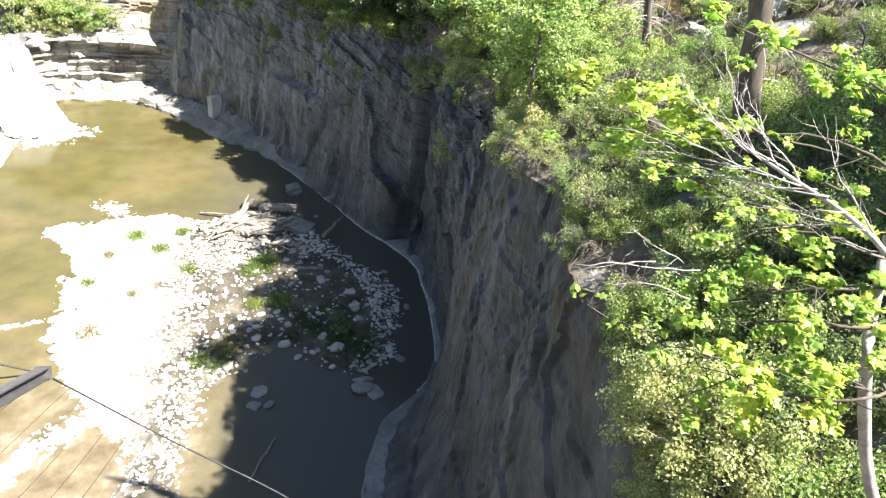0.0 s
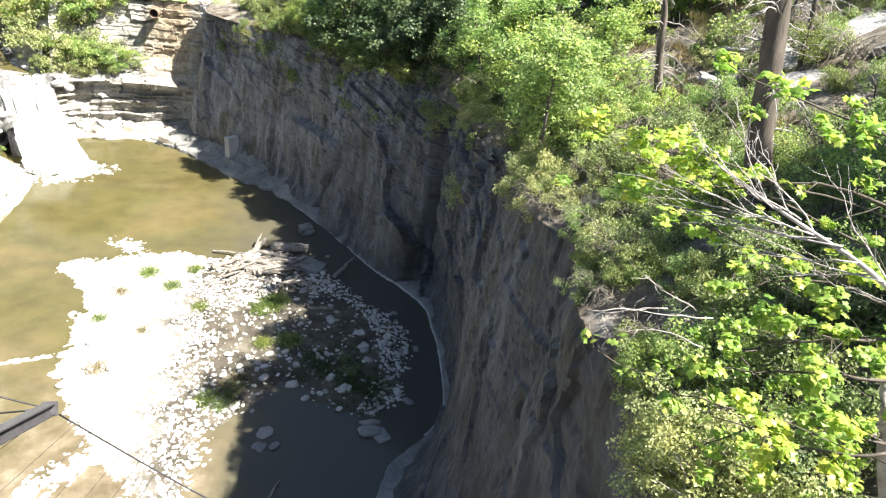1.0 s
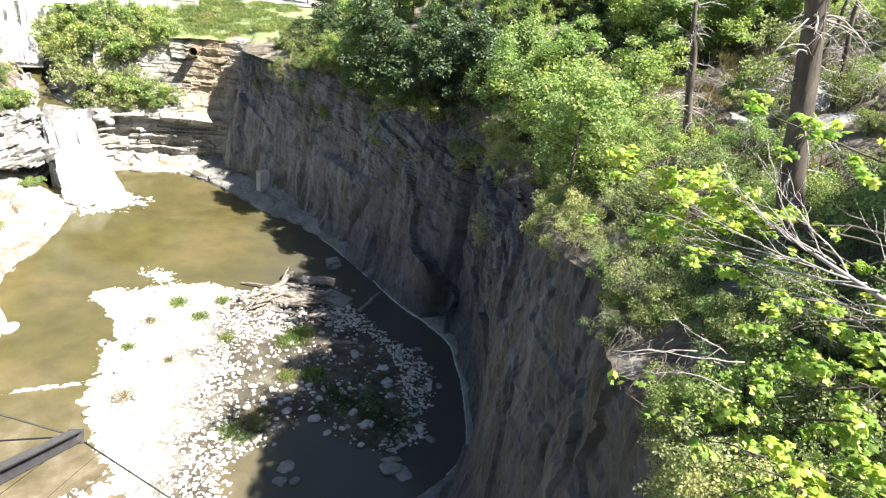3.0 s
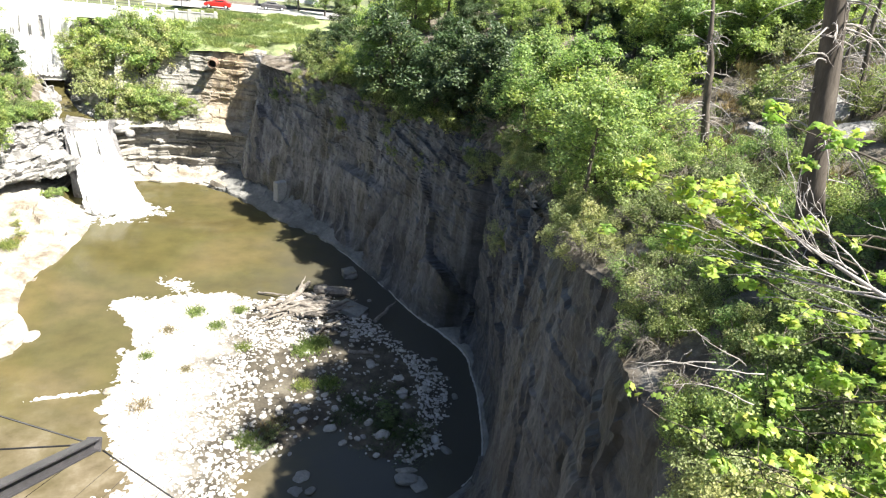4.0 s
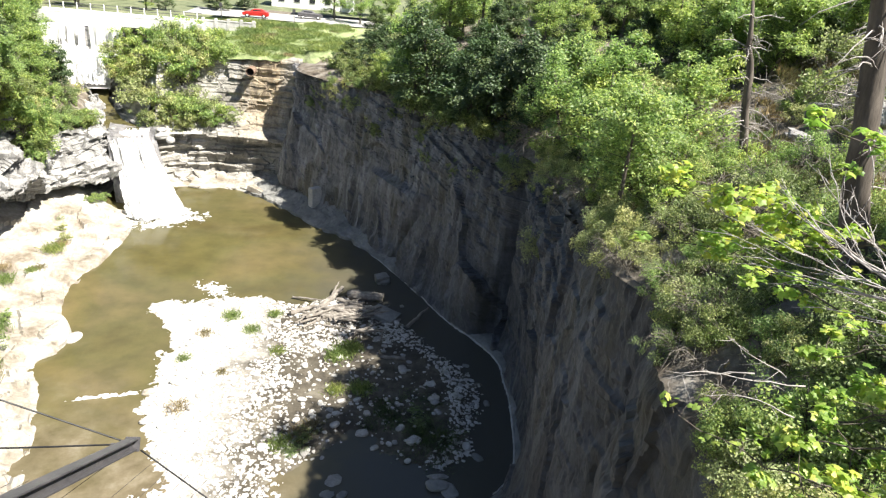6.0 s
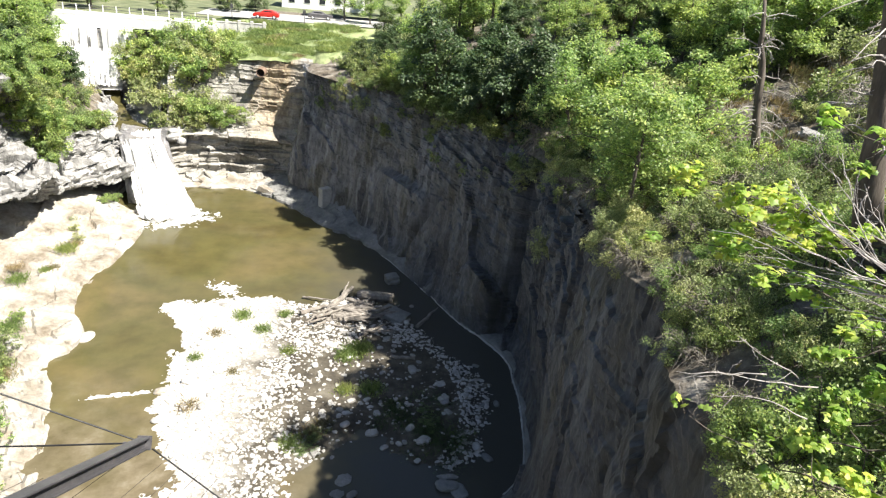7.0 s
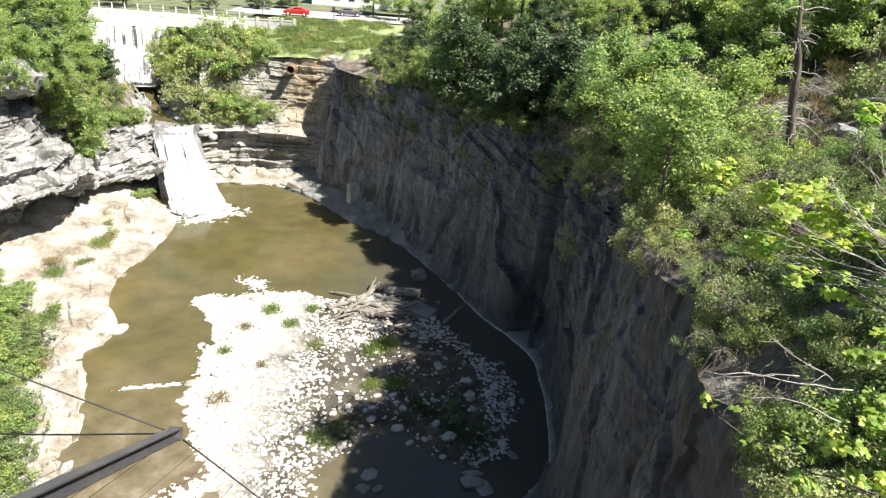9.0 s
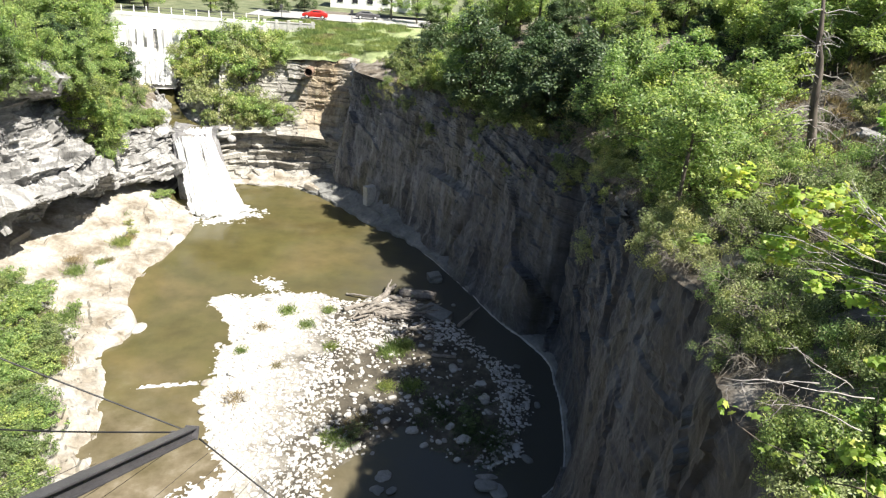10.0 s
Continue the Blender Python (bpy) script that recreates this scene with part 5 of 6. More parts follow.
# dark hanging shrubs on the upper face of the cliff
for i in range(34):
    k = int(rng.integers(330, 560))
    j = int(rng.integers(108, 148))
    q = G[k, j]
    put(HILLSHRUBS[1 if i % 3 else 2], (q[0] + 0.3, q[1], q[2] - 0.3), rng.uniform(0.35, 0.75), tilt=(0, -50), label="dark shrub clinging to the cliff face")
# pale shrubs and dry brush over the edge
for y, s, k, sc in ((27.0, 0.8, 0, 0.8), (28.8, 0.7, 1, 0.95), (30.4, 0.7, 0, 0.95), (29.4, 1.9, 1, 0.9), (32.4, 1.0, 1, 0.8), (48.6, 0.4, 1, 0.85), (50.2, 0.5, 0, 0.85), (51.6, 0.6, 1, 0.8), (24.5, 1.2, 1, 0.7), (20.4, 1.0, 1, 0.7), (7.5, -0.2, 0, 0.8), (9.5, 0.3, 1, 0.8), (5.8, 0.4, 1, 0.75)):
    p = hill_at(y, max(s, 0))
    put(PALES[k], (p[0] + min(s, 0), p[1], p[2] - 0.2), sc, tilt=(0, -22))
for y, s, k, sc in ((17.6, 0.9, 1, 0.8), (18.6, 0.6, 1, 0.9), (19.6, 0.5, 1, 1.0), (20.6, 0.6, 0, 1.0), (21.8, 0.5, 1, 0.9), (24.6, 0.3, 0, 0.8), (25.6, 0.2, 0, 0.8), (26.6, 0.3, 0, 0.8), (27.6, 0.4, 0, 0.7), (46.5, 0.2, 0, 0.9), (48.2, 0.1, 0, 0.9)):
    p = hill_at(y, s)
    put(BRUSH[k], (p[0], p[1], p[2] + 0.15), sc)


# ------------------------------------------------------------------ dark conifer trunks with dead twigs
def make_snag(at, height, r0, seed, lean, label):
    r = np.random.default_rng(seed)
    t = thing("conifer", at, label, "tree")
    trunk = bend((0, 0, -0.8), (lean[0], lean[1], height), 14, 0.05, r)
    V, F = tube(trunk, (r0 * 1.25, r0, r0 * 0.8, r0 * 0.35), 11, 0.07, r)
    part("trunk", fast_mesh("trunk", V, F, BARK, True), t)
    tubes = []
    for i in range(46):
        q = trunk[int(r.integers(2, 13))]
        a = r.uniform(0, 6.28)
        L = r.uniform(0.6, 2.0)
        e = q + np.array([math.cos(a) * L, math.sin(a) * L, r.uniform(-0.7, 0.2) * L])
        path = bend(q, e, 6, 0.05, r, 0.12 * L)
        tubes.append(tube(path, (0.03, 0.008), 4))
        for k in range(3):
            w = path[2 + k]
            tubes.append(tube(bend(w, w + r.normal(0, 0.35, 3), 4, 0.02, r), (0.011, 0.004), 3))
    V, F = merge(tubes)
    tagged(part("twigwork", fast_mesh("twigwork", V, F, DEADWOOD, True), t, "bare grey dead twigs"), kind="stuff")
    return t


p = hill_at(15.4, 5.2)
make_snag((p[0], p[1], p[2]), 9.5, 0.34, 401, (-2.3, 0.3), "thick dark conifer trunk with bare dead lower branches")
p = hill_at(30.0, 7.0)
make_snag((p[0], p[1], p[2]), 8, 0.2, 402, (-1.7, 0.2), "slim dark conifer trunk with dead twigs")
p = hill_at(27.0, 12.5)
make_snag((p[0], p[1], p[2]), 8.5, 0.11, 404, (-0.6, 0.4), "thin bare tree with pale dead branches on the slope")
p = hill_at(31.0, 13.5)
make_snag((p[0], p[1], p[2]), 8, 0.10, 405, (0.5, 0.2), "thin bare tree with pale dead twigs on the slope")
p = hill_at(24.0, 9.5)
make_snag((p[0], p[1], p[2]), 8, 0.2, 403, (-1.6, 0.2), "slim dark conifer trunk on the slope")


# ------------------------------------------------------------------ young maple close to the bridge
def bough(parent, pts, r0, leaves, seed, spread=0.34, size=0.15, start=0.25, droop=0.0):
    r = np.random.default_rng(seed)
    path = spline(pts, 12) + r.normal(0, 0.02, (12, 3))
    tubes = [tube(path, (r0, r0 * 0.25), 6)]
    cs, rs = [], []
    for i in range(9):
        q = path[min(11, int((start + (1 - start) * i / 8) * 11))]
        for k in range(2):
            e = q + r.normal(0, spread, 3) * np.array([1, 1, 0.55]) - np.array([0, 0, droop])
            tubes.append(tube(bend(q, e, 5, 0.02, r), (r0 * 0.3, 0.003), 4))
            cs.append(e)
            rs.append(r.uniform(0.09, 0.2))
    V, F = merge(tubes)
    b = tagged(part("bough", fast_mesh("bough", V, F, BARK, True), parent), kind="stuff")
    if leaves:
        V, F = leaf_cloud(cs, rs, np.full(len(cs), max(1, leaves // len(cs))), size, seed + 1, 0.9, "maple", 0.5)
        part("leaves", fast_mesh("leaves", V, F, LEAF_MAPLE), b, "fresh yellow green maple leaves")
    return b


maple = thing("maple", (0, 0, 0), "young maple with fresh yellow green leaves beside the footbridge", "tree")
trunk = spline([(8.6, 3.4, 26.2), (7.2, 4.2, 28.6), (6.45, 4.5, 30.4), (6.55, 4.9, 31.2), (6.75, 5.3, 32.2), (7.0, 5.4, 34.5), (7.2, 5.3, 37)], 24)
V, F = tube(trunk, (0.085, 0.07, 0.055, 0.03), 9, 0.03, np.random.default_rng(5))
part("trunk", fast_mesh("trunk", V, F, DEADWOOD, True), maple, "pale grey young trunk")
for i, (pts, r0, n, sp) in enumerate((
        ([(6.7, 5.2, 32.6), (5.9, 5.3, 33.4), (5.2, 5.9, 33.6), (4.5, 6.5, 33.8)], 0.022, 120, 0.30),
        ([(6.7, 5.2, 32.4), (5.9, 5.9, 32.7), (4.9, 7.1, 32.2), (4.0, 7.7, 32.6)], 0.022, 110, 0.30),
        ([(6.6, 5.0, 31.9), (5.9, 4.8, 32.1), (5.3, 5.2, 31.9), (4.7, 5.5, 31.6)], 0.024, 170, 0.34),
        ([(6.5, 4.6, 31.0), (5.5, 4.0, 31.5), (4.9, 4.4, 31.3), (4.2, 4.9, 31.0)], 0.024, 180, 0.34),
        ([(6.5, 4.5, 30.6), (5.2, 3.4, 31.2), (4.6, 3.7, 31.0), (4.0, 4.3, 30.9)], 0.022, 160, 0.32),
        ([(6.5, 4.5, 30.3), (5.6, 4.3, 30.6), (4.9, 4.6, 30.4), (4.2, 4.7, 30.0)], 0.022, 130, 0.30),
        ([(6.6, 4.9, 31.3), (6.0, 4.9, 31.3), (5.5, 5.3, 31.0), (5.0, 5.6, 30.6)], 0.022, 130, 0.36),
        ([(6.5, 4.4, 30.2), (5.3, 5.0, 30.2), (4.2, 5.3, 30.4), (3.35, 5.5, 30.8)], 0.014, 26, 0.16))):
    bough(maple, pts, r0, int(n * 3.4), 410 + i, sp * 1.05, 0.118)
# longer sprays that reach out in front of the bare limb
for i, pts in enumerate((((6.7, 5.2, 32.5), (5.6, 6.0, 32.6), (4.4, 6.8, 32.8), (3.3, 7.0, 33.0)), ((6.6, 4.9, 31.6), (5.6, 5.8, 31.8), (4.6, 6.6, 32.0), (3.7, 7.0, 32.3)), ((6.7, 5.1, 32.0), (5.8, 6.0, 32.3), (4.9, 6.7, 32.5), (4.3, 7.0, 32.8)))):
    bough(maple, pts, 0.016, 300, 430 + i, 0.2, 0.125, 0.55)

# bare grey limb in front of the maple
limb = thing("dead_limb", (0, 0, 0), "bare bleached tree limb with forking dead twigs", "dead branch")
main = spline([(7.1, 4.5, 30.9), (6.4, 4.8, 31.7), (6.0, 5.15, 32.05), (5.6, 5.75, 32.25), (5.2, 6.3, 32.45), (4.8, 6.75, 32.7)], 22)
NEAR = 0.84
main = np.array(EYE) + NEAR * (main - np.array(EYE))
V, F = tube(main, (0.032, 0.027, 0.018, 0.005), 7, 0.05, np.random.default_rng(6))
part("main_limb", fast_mesh("main_limb", V, F, DEADWOOD, True), limb)
r = np.random.default_rng(61)
FORKS = [(7, (5.1, 6.9, 31.9), 0.012), (6, (5.9, 6.2, 32.9), 0.012), (13, (4.2, 7.2, 32.3), 0.010), (5, (6.1, 6.0, 31.6), 0.010), (15, (5.0, 6.8, 33.4), 0.009), (10, (4.45, 7.1, 32.0), 0.016), (11, (4.7, 6.9, 31.95), 0.013), (12, (5.0, 6.9, 33.2), 0.012), (13, (4.9, 6.6, 32.9), 0.012), (9, (5.0, 6.4, 31.7), 0.012), (14, (5.3, 6.7, 33.1), 0.010), (12, (4.4, 6.9, 32.5), 0.012), (15, (4.7, 7.1, 32.9), 0.010), (8, (5.5, 6.2, 31.6), 0.012), (16, (4.6, 7.0, 33.0), 0.008)]
for i, e, rr in FORKS:
    path = bend(main[i], np.array(EYE) + NEAR * (np.array(e) - np.array(EYE)), 9, 0.02, r, -0.06)
    tw = [tube(path, (rr * 0.8, 0.0025), 5)]
    for k in range(7):
        q = path[2 + k % 6]
        along = (path[-1] - path[0]) * r.uniform(0.12, 0.3)
        tw.append(tube(bend(q, q + along + r.normal(0, 0.09, 3), 5, 0.012, r), (0.0045, 0.0015), 4))
    V, F = merge(tw)
    tagged(part("fork", fast_mesh("fork", V, F, DEADWOOD, True), limb), kind="stuff")
twig = thing("dead_limb", (0, 0, 0), "thin bare twigs reaching out from the shrubs", "dead branch")
for k, (a, b) in enumerate((((7.4, 8.8, 29.0), (4.6, 8.3, 29.5)), ((6.2, 8.5, 29.4), (4.9, 9.0, 28.9)), ((6.9, 8.2, 28.7), (5.4, 8.6, 28.9)), ((7.2, 9.0, 29.0), (5.6, 8.6, 30.0)))):
    path = bend(a, b, 9, 0.03, r, 0.05)
    tw = [tube(path, (0.013, 0.003), 5)] + [tube(bend(path[2 + j], path[2 + j] + r.normal(0, 0.25, 3), 5, 0.02, r), (0.007, 0.002), 4) for j in range(6)]
    V, F = merge(tw)
    tagged(part("twig", fast_mesh("twig", V, F, DEADWOOD, True), twig), kind="stuff")

# ------------------------------------------------------------------ plants of the sunlit side and upstream
for y in np.arange(54, 108, 3.4):
    for d, lo, hi in ((2.2, 0.55, 0.8), (6.0, 0.7, 0.95), (11, 0.85, 1.1)):
        x = float(np.interp(y, [r[3] for r in LEFT], [r[2] for r in LEFT])) - d + rng.uniform(-1, 1)
        if y > 79 and d < 4:
            continue
        put(TREES[int(rng.integers(0, 4))], (x, y, bench_z(x, y) - 0.2), rng.uniform(lo, hi), label="sunlit green tree on top of the pale cliff")
for x, y, z, k, sc in ((-42.3, 80.5, 13.0, 0, 0.9), (-42.6, 83.5, 11.6, 0, 1.0), (-43.5, 86.5, 11.8, 1, 1.0), (-42.2, 89.5, 10.6, 0, 0.8), (-44.5, 83, 13.5, 0, 1.2), (-41.6, 82.0, 9.8, 0, 0.7), (-45, 91, 13, 1, 1.2), (-43.5, 95, 11.5, 0, 1.0), (-44.4, 100, 12.5, 2, 1.0),
                       (-44.0, 66, 18.5, 1, 0.8), (-43.6, 72, 18.2, 2, 0.8), (-43.6, 76.5, 17.2, 0, 0.9), (-44.5, 61, 18.8, 0, 0.9), (-36.6, 88.2, 1.3, 0, 0.5), (-37.3, 86.6, 1.6, 0, 0.4), (-33.5, 56.5, 1.1, 0, 0.35), (-35.6, 74.5, 1.4, 2, 0.35), (-37.0, 77, 1.6, 2, 0.3)):
    put(FARSHRUBS[k], (x, y, z - 0.2), sc)
for i in range(22):
    y = rng.uniform(78.5, 96)
    x = float(np.interp(y, [78, 81, 85, 90, 96], [-43.2, -43.2, -41.6, -40.2, -39.6])) - 6 * rng.random() ** 1.5
    put(FARSHRUBS[int(rng.integers(0, 2))], (x, y, bench_z(x, y) - 0.2), rng.uniform(0.6, 1.1), label="sunlit shrub on the ledge above the waterfall")
for i in range(18):
    x, y = rng.uniform(-78, -52), rng.uniform(100, 126)
    put(TREES[int(rng.integers(0, 4))], (x, y, bench_z(x, min(y, 117)) - 0.3), rng.uniform(0.7, 1.0), label="green tree behind the pale cliff")
for i in range(14):
    x, y = rng.uniform(-75, -30), rng.uniform(150, 200)
    put(TREES[int(rng.integers(0, 3))], (x, y, 19.6 if x < -34 else 23.5), rng.uniform(0.6, 1.0), label="distant green tree beyond the bridge")
# trees leaning out over the rim of the sunlit cliff
for i, y in enumerate((58, 61, 64, 66.5, 69, 71.5, 74, 76.5, 78.5)):
    x, z = (float(np.interp(y, [r[3] for r in LEFT], [r[k] for r in LEFT])) for k in (2, 4))
    put(TREES[(2, 0, 3)[i % 3]], (x - 0.6, y, z - 0.4), rng.uniform(0.62, 0.8), tilt=(0, 24), label="green tree leaning out over the pale cliff")
    put(FARSHRUBS[i % 2], (x + 0.1, y + 1.2, z - 0.6), rng.uniform(0.8, 1.1), tilt=(0, 40), label="green shrub hanging over the pale cliff")
for x, y, z, k, sc in ((-41.6, 81.2, 12.6, 0, 1.2), (-41.0, 82.4, 11.0, 0, 1.1), (-41.2, 83.6, 10.4, 1, 1.0), (-42.6, 80.4, 14.2, 0, 1.3), (-40.8, 81.8, 8.8, 0, 0.9), (-42.4, 82.6, 13.0, 0, 1.3), (-43.4, 84.5, 13.0, 2, 1.2), (-41.8, 79.4, 16.0, 2, 1.0)):
    put(FARSHRUBS[k], (x, y, z - 0.3), sc, tilt=(0, 25), label="bright green shrub filling the notch in the pale cliff")
# shrubs over the two-tier wall
for x, y, z, k, sc in ((-41.6, 112.4, 14.5, 0, 0.8), (-41.2, 112.0, 17.0, 2, 0.9), (-40.4, 110.4, 15.0, 0, 0.9), (-39.6, 109.4, 14.0, 2, 0.9), (-38.4, 108.0, 13.5, 0, 0.9), (-40.6, 113.6, 18.8, 0, 0.9), (-38.8, 112, 17.2, 0, 1.0), (-37.0, 106.6, 13.4, 2, 0.9)):
    put(FARSHRUBS[k], (x, y, z - 0.3), sc * 1.3, label="sunlit shrub on the ledged bank by the stream")
for x, y, z, k, sc in ((-31.5, 101.5, 9.0, 2, 1.0), (-29.5, 103, 10.3, 0, 1.0), (-27.2, 102.8, 9.5, 0, 0.9), (-32.8, 104.5, 11.5, 2, 1.2), (-30, 106.5, 15.0, 0, 1.2), (-34.5, 104, 11.0, 2, 1.3), (-33.5, 108, 15.5, 0, 1.3), (-36, 108, 14.5, 2, 1.1), (-28, 107.5, 17.0, 2, 1.1), (-26, 108.5, 18.0, 0, 0.9),
                       (-31, 110, 17.8, 2, 1.2), (-24.3, 108.3, 18.2, 0, 0.7), (-28.5, 111, 18.8, 0, 1.0), (-37.2, 112, 15.0, 2, 1.0), (-34.5, 112.5, 18.0, 0, 1.2), (-25.6, 102.3, 9.0, 1, 0.5), (-24.5, 102.6, 9.2, 0, 0.4), (-32, 114.5, 19.5, 0, 1.1), (-38.5, 116, 16.0, 1, 1.1), (-23.4, 104.0, 10.4, 0, 0.5), (-22.0, 103.6, 9.8, 2, 0.4), (-26.6, 104.6, 11.0, 2, 0.8), (-33.6, 100.4, 9.2, 1, 0.7), (-29.0, 101.4, 8.6, 2, 0.5)):
    put(FARSHRUBS[k], (x, y, z - 0.3), sc * 1.45, label="sunlit shrub covering the rocks beside the waterfall")
# near-left bank, thick and sunlit
for i in range(120):
    y = rng.uniform(29, 57)
    x = float(np.interp(y, [29, 36, 47, 56], [-23.4, -25.4, -30.5, -35.5])) - 10 * rng.random()
    z = float(np.interp(x, [-40, -32, -26], [3.6, 1.3, 0.8]))
    put(FARSHRUBS[int(rng.integers(0, 2))], (x, y, z - 0.1), rng.uniform(0.5, 0.95), label="sunlit green shrub on the low bank", sz=0.8)
for i in range(26):
    y = rng.uniform(32, 80)
    x = float(np.interp(y, [32, 47, 60, 80], [-25.5, -30, -34, -36])) - rng.uniform(0, 5)
    put(TUFTS[int(rng.integers(0, 2))], (x, y, float(np.interp(x, [-40, -32, -26], [1.6, 1.0, 0.7]))), rng.uniform(0.6, 1.1))
# weeds on the gravel bar
for x, y, k, sc in ((-2.2, 53.7, 0, 1.2), (-1.4, 54.4, 0, 1.0), (-2.8, 52.9, 0, 0.9), (2.2, 44.6, 0, 1.2), (1.6, 45.8, 0, 1.1), (3.0, 43.6, 0, 1.1), (5.6, 41.1, 0, 1.2), (6.4, 42.0, 0, 1.1), (4.6, 41.6, 0, 1.1), (-0.3, 48.0, 0, 1.0), (-2.5, 48.0, 0, 0.8), (0.6, 43.6, 0, 0.8),
                    (-5.0, 42.0, 1, 0.9), (-6.2, 40.8, 0, 0.9), (-4.0, 43.0, 1, 0.9), (-13.6, 59.6, 0, 0.9), (-11.2, 57.2, 0, 0.8), (-9.4, 60.2, 0, 0.7), (-15.4, 56.2, 1, 0.8), (-8.2, 53.4, 0, 0.7), (-14.8, 44.8, 1, 0.9), (-16.2, 52.0, 0, 0.6), (-12.4, 50.0, 1, 0.7)):
    # Weeds at x > 0 take the dark leaf colour to deepen their shade.
    put(TUFTS[2 if x > 0 else k], (x, y, bar_z(x, y)), sc, label="weeds growing through the gravel bar")
for i in range(26):
    x, y = rng.normal(4.6, 1.6), rng.normal(43.6, 2.4)
    if bar_z(x, y) > 0.02:
        # Dark leaf colour here too, for the shaded side of the bar.
        put(TUFTS[2], (x, y, bar_z(x, y)), rng.uniform(0.6, 1.2), label="dark green weeds in the wet silt of the bar", sz=0.4)
for x, y, sc in ((-4.6, 41.6, 0.42), (-5.3, 40.2, 0.36), (4.6, 43.4, 0.36), (4.2, 45.2, 0.3)):
    put(SHRUBS[1], (x, y, bar_z(x, y)), sc * 1.6, label="low dark green weeds on the gravel bar", sz=0.5)
# meadow grass
def meadow_z(x, y):
    k = np.argmin((MG[..., 0] - x) ** 2 + (MG[..., 1] - y) ** 2)
    return float(MG[..., 2].ravel()[k])


for i in range(165):
    x, y = rng.uniform(-34, -5), rng.uniform(107.5, 122.5)
    put(TUFTS[int(rng.random() < 0.1)], (x, y, meadow_z(x, y)), rng.uniform(0.9, 1.7), label="long meadow grass above the rock wall", sz=0.6)
# trees behind the road
for x, y, z, k, sc in ((-30, 131, 22.6, 2, 0.8), (-26, 136, 22.9, 2, 0.85), (-33, 138, 22.8, 0, 0.9), (-9, 132, 23, 1, 0.8), (-4, 128, 23, 0, 0.8), (-62, 150, 20, 1, 1.0), (-2, 138, 23.2, 1, 1.0), (6, 130, 24, 2, 1.0), (-70, 140, 22, 0, 1.2)):
    put(TREES[k], (x, y, z), sc, label="green tree beside the road")


# ------------------------------------------------------------------ built things
def box_mesh(name, boxes, material, bevel=0.02):
    bm = bmesh.new()
    for cx, cy, cz, sx, sy, sz in boxes:
        g = bmesh.ops.create_cube(bm, size=1.0, matrix=Matrix.Translation((cx, cy, cz)) @ Matrix.Diagonal((sx, sy, sz, 1)))
    if bevel:
        bmesh.ops.bevel(bm, geom=bm.edges[:], offset=bevel, segments=2, affect="EDGES")
    me = bpy.data.meshes.new(name)
    bm.to_mesh(me)
    bm.free()
    me.materials.append(material)
    return me


def rod(name, a, b, r, material, parent, label="", sides=8):
    V, F = tube(np.linspace(a, b, 3), (r, r), sides)
    return part(name, fast_mesh(name, V, F, material, True), parent, label)


# road bridge over the upper falls
rb = thing("road_bridge", (-42, 116, 22.4), "pale concrete road bridge with a white railing", "bridge")
part("deck", box_mesh("deck", [(0, 0, -0.75, 25, 6.0, 1.5)], BRIGHTCONCRETE, 0.05), rb)
part("girder", box_mesh("girder", [(0, -2.2, -1.8, 25, 0.5, 0.6)], STEEL, 0.03), rb, "dark steel girder below the deck")
part("girder", box_mesh("girder", [(0, 2.2, -1.8, 25, 0.5, 0.6)], STEEL, 0.03), rb, "dark steel girder below the deck")
part("kerb", box_mesh("kerb", [(0, -2.85, 0.12, 25, 0.28, 0.24)], BRIGHTCONCRETE), rb)
part("abutment", box_mesh("abutment", [(12.9, 0, -3.2, 1.6, 6.4, 6.0)], CONCRETE, 0.05), rb)
part("abutment", box_mesh("abutment", [(-12.9, 0, -3.2, 1.6, 6.4, 6.0)], CONCRETE, 0.05), rb)
for i in range(12):
    part("post", box_mesh("post", [(-11.6 + 2.1 * i, 2.8, 0.55, 0.14, 0.14, 1.1)], WHITEPAINT, 0.01), rb, "white railing post")
for z in (0.95, 0.5):
    part("rail", box_mesh("rail", [(0, 2.8, z, 24.6, 0.06, 0.09)], STEEL, 0.01), rb)
# parapet that leads from the bridge to the road
pw = thing("parapet", (-25.2, 117.6, 21.9), "weathered concrete parapet wall beside the road", "wall", rz=7)
part("wall", box_mesh("wall", [(0, 0, -0.4, 8.6, 0.4, 2.0)], CONCRETE, 0.03), pw)
part("coping", box_mesh("coping", [(0, 0, 0.68, 8.8, 0.55, 0.16)], CONCRETE, 0.02), pw)
for i in range(5):
    part("pillar", box_mesh("pillar", [(-4 + 2 * i, 0, 0.1, 0.5, 0.62, 1.9)], CONCRETE, 0.03), pw)


# drain pipe in the rock
pipe = thing("drain_pipe", (-19.6, 105.2, 16.85), "open rusty drain pipe sticking out of the rock", "pipe")
n = 24
a = np.arange(n) / n * 2 * np.pi
prof = ((0.66, 1.6), (0.66, -0.5), (0.58, -0.52), (0.56, 1.2))
V = np.array([[(math.cos(q) * rr, yy, math.sin(q) * rr) for rr, yy in prof] for q in a]).reshape(-1, 3)
part("barrel", fast_mesh("barrel", V, grid_faces(n, 4, True), RUST, True), pipe)
# Near-black disc closes the barrel and stands in for the shade within.
bm = bmesh.new()
bmesh.ops.create_circle(bm, cap_ends=True, radius=0.57, segments=24, matrix=Matrix.Translation((0, 0.7, 0)) @ Matrix.Rotation(radians(90), 4, "X"))
me = bpy.data.meshes.new("inside")
bm.to_mesh(me)
bm.free()
me.materials.append(DARKHOLE)
part("inside", me, pipe, "near-black disc for the shade inside the pipe")


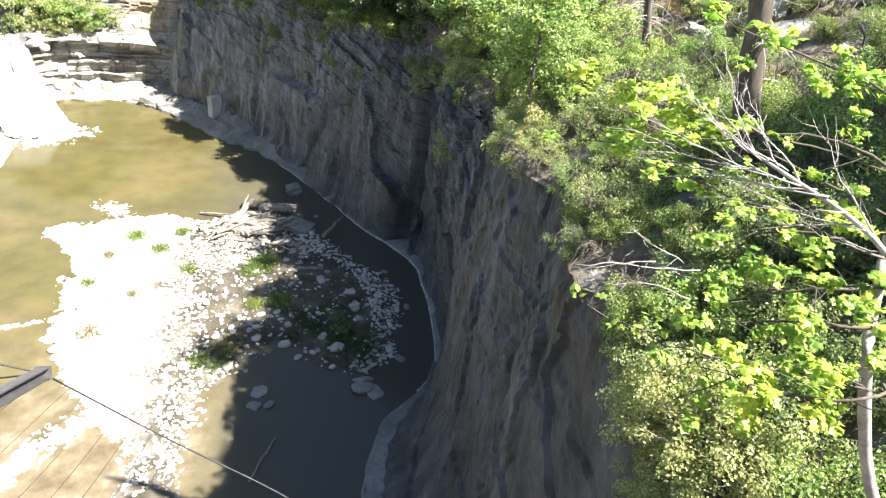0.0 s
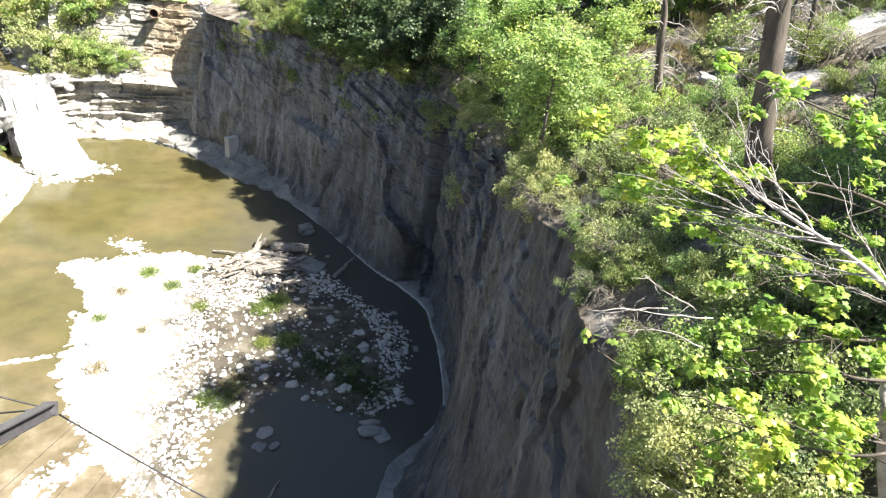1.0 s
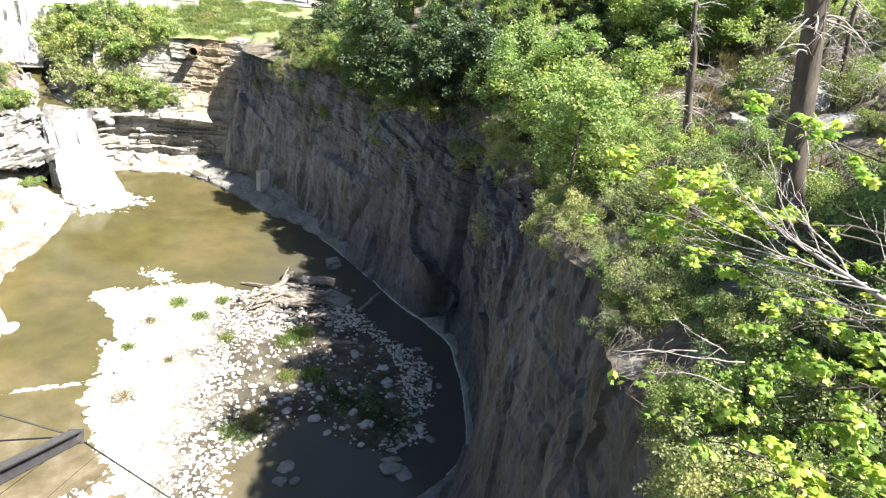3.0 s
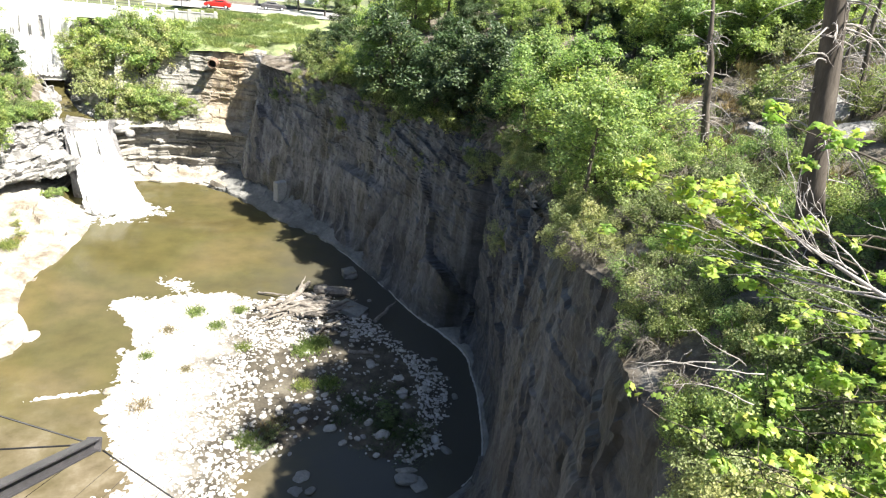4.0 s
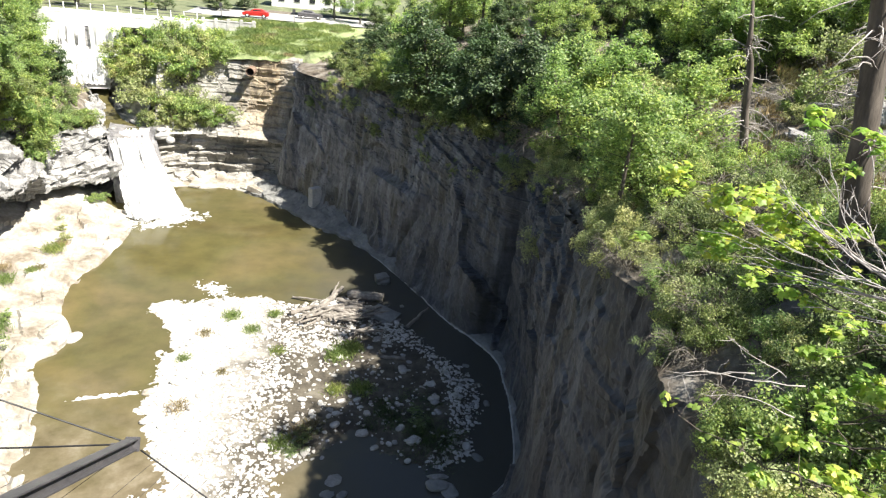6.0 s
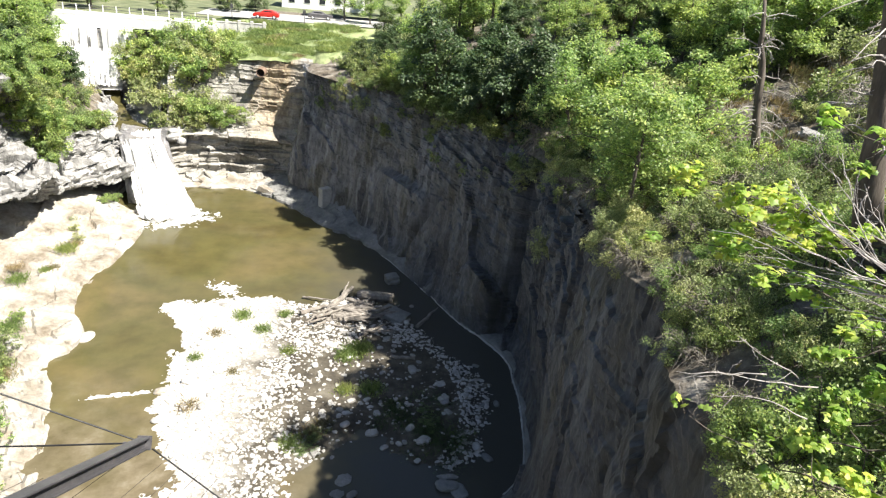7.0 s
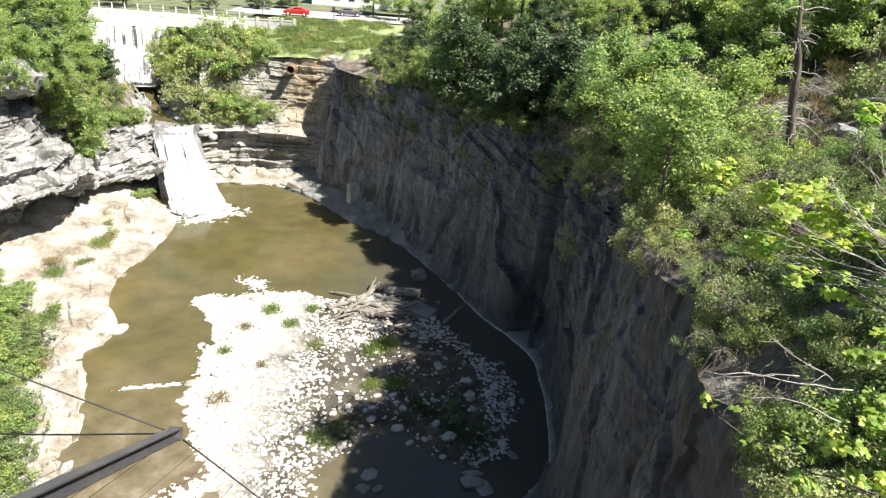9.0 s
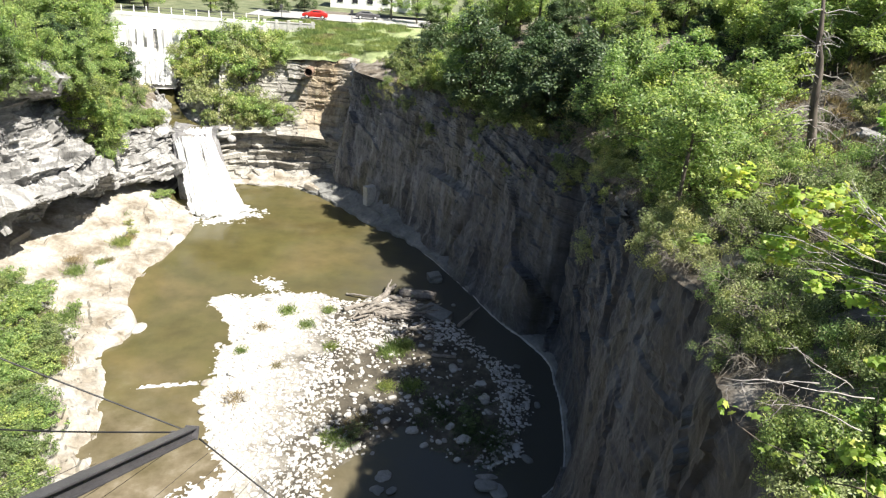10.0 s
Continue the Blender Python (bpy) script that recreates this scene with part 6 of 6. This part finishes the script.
# cars on the road
def make_car(at, rz, paint, label):
    c = thing("car", at, label, "car", rz=rz)
    bm = bmesh.new()
    side = [(-2.2, 0.35), (2.2, 0.35), (2.25, 0.7), (2.1, 0.86), (1.0, 0.98), (0.35, 1.42), (-1.0, 1.45), (-1.75, 1.02), (-2.2, 0.95)]
    lo = [bm.verts.new((x, -0.86, z)) for x, z in side]
    hi = [bm.verts.new((x, 0.86, z)) for x, z in side]
    for v in lo + hi:
        if v.co.z > 1.2:
            v.co.y *= 0.78
    bm.faces.new(lo)
    bm.faces.new(hi[::-1])
    for i in range(len(side)):
        bm.faces.new((lo[i - 1], lo[i], hi[i], hi[i - 1]))
    bmesh.ops.recalc_face_normals(bm, faces=bm.faces)
    bmesh.ops.bevel(bm, geom=bm.edges[:], offset=0.06, segments=2, affect="EDGES")
    me = bpy.data.meshes.new("body")
    bm.to_mesh(me)
    bm.free()
    me.materials.append(paint)
    part("body", me, c)
    for s in (-1, 1):
        part("side_window", box_mesh("side_window", [(-0.35, s * 0.78, 1.18, 1.5, 0.06, 0.3)], GLASSDARK, 0.02), c)
    me = box_mesh("windscreen", [(0, 0, 0, 0.05, 1.25, 0.62)], GLASSDARK, 0.02)
    w = part("windscreen", me, c)
    w.matrix_basis = pose(0.72, 0, 1.2, 0, -56, 0)
    for x in (-1.35, 1.4):
        for s in (-1, 1):
            V, F = tube([(x, s * 0.7, 0.32), (x, s * 0.8, 0.32), (x, s * 0.9, 0.32)], (0.32, 0.33, 0.32), 16)
            wh = part("wheel", fast_mesh("wheel", V, F, RUBBER, True), c)
            V, F = tube([(x, s * 0.86, 0.32), (x, s * 0.9, 0.32), (x, s * 0.915, 0.32)], (0.19, 0.19), 12)
            part("rim", fast_mesh("rim", V, F, WHITEPAINT, True), wh)
    for s in (-1, 1):
        part("headlight", box_mesh("headlight", [(2.2, s * 0.6, 0.72, 0.08, 0.3, 0.14)], WHITEPAINT, 0.02), c)
    return c


make_car((-21.9, 124.2, 22.93), 183, REDPAINT, "red car parked on the pale road")
make_car((-13.2, 129.5, 22.98), 8, STEEL, "dark grey car parked on the far side of the road")
house = thing("building", (-14, 146, 23.4), "low white building beyond the road", "building")
part("wall", box_mesh("wall", [(0, 0, 2.0, 16, 8, 4.0)], WHITEPAINT, 0.02), house)
part("roof", box_mesh("roof", [(0, 0, 4.15, 16.8, 8.8, 0.3)], ASPHALT, 0.03), house)
for i in range(5):
    w = part("window", box_mesh("window", [(-6 + 3 * i, -4.02, 1.9, 1.3, 0.1, 1.3)], WHITEPAINT, 0.01), house)
    part("pane", box_mesh("pane", [(-6 + 3 * i, -4.08, 1.9, 1.1, 0.04, 1.1)], GLASSDARK, 0.0), w)
# utility poles by the road
for x, y in ((-27.2, 121.5), (-15.0, 121.0)):
    po = thing("sign_post", (x, y, 22.0), "slim grey roadside post", "post")
    rod("post", (0, 0, -0.5), (0, 0, 3.2), 0.06, STEEL, po)
    part("plate", box_mesh("plate", [(0, -0.07, 2.8, 0.5, 0.03, 0.6)], STEEL, 0.005), po)

# ------------------------------------------------------------------ footbridge under the camera and its safety net
fb = thing("footbridge", (0, -0.75, 33.35), "steel footbridge deck high over the gorge", "bridge")
part("deck", box_mesh("deck", [(-12, 0, 0, 64, 2.0, 0.16)], STEEL, 0.02), fb)
part("edge_beam", box_mesh("edge_beam", [(-12, 1.05, -0.15, 64, 0.12, 0.4)], STEEL, 0.02), fb)
part("edge_beam", box_mesh("edge_beam", [(-12, -1.05, -0.15, 64, 0.12, 0.4)], STEEL, 0.02), fb)

TIP, ROOT = Vector((-2.72, 6.55, 29.40)), Vector((-2.72, 0.36, 33.10))
net = thing("safety_net", ROOT, "grey steel outrigger arm holding a safety net of thin cords", "safety net")
arm_dir = TIP - ROOT
L = arm_dir.length
bm = bmesh.new()
for cx, cz, sx, sz in ((0, 0.06, 0.135, 0.022), (0, -0.06, 0.135, 0.022), (0, 0, 0.025, 0.11)):
    bmesh.ops.create_cube(bm, size=1.0, matrix=Matrix.Translation((cx, L / 2, cz)) @ Matrix.Diagonal((sx, L, sz, 1)))
bmesh.ops.bevel(bm, geom=bm.edges[:], offset=0.004, segments=1, affect="EDGES")
me = bpy.data.meshes.new("arm")
bm.to_mesh(me)
bm.free()
me.materials.append(STEEL)
arm = part("arm", me, net, "grey steel beam")
arm.rotation_euler = (math.atan2(arm_dir.z, arm_dir.y), 0, 0)
plate = part("end_plate", box_mesh("end_plate", [(0, L + 0.01, 0, 0.17, 0.02, 0.17)], STEEL, 0.004), net)
plate.rotation_euler = arm.rotation_euler


def cable(name, pts, r, material, label=""):
    path = spline([Vector(q) - ROOT for q in pts], 40)
    V, F = tube(path, (r, r), 6)
    return part(name, fast_mesh(name, V, F, material, True), net, label)


cable("edge_cable", [TIP, (-5.0, 6.5, 29.33), (-9.0, 6.5, 29.36), (-13, 6.5, 29.4)], 0.011, CABLE)
cable("edge_cable", [(-2.62, 6.52, 29.34), (-1.35, 6.0, 28.72), (0.0, 5.55, 28.0), (1.4, 5.0, 27.0), (4.6, 3.8, 26.4)], 0.011, CABLE)
cable("stay_cable", [TIP, (-4.75, 6.3, 30.55), (-8.0, 5.9, 32.4), (-12, 5.2, 34.5)], 0.010, CABLE)
part("shackle", box_mesh("shackle", [(-0.16, arm_dir.y - 0.05, arm_dir.z + 0.02, 0.14, 0.05, 0.05)], STEEL, 0.01), net)
for i in range(24):
    x = -6.2 + 0.22 * i
    if abs(x + 2.72) < 0.1:
        continue
    sag = 0.35 * math.sin(math.pi * ((x + 2.72) % 4.6) / 4.6)
    e = TIP + Vector((x + 2.72, -0.18 - sag * 0.5, -0.06 - sag))
    path = spline([e - ROOT, (e * 0.5 + (ROOT + Vector((x + 2.72, 0, 0))) * 0.5) - ROOT - Vector((0, 0, 0.35)), Vector((x + 2.72, 0, -0.1))], 14)
    V, F = tube(path, (0.0035, 0.0035), 4)
    part("net_cord", fast_mesh("net_cord", V, F, CORD, True), net)
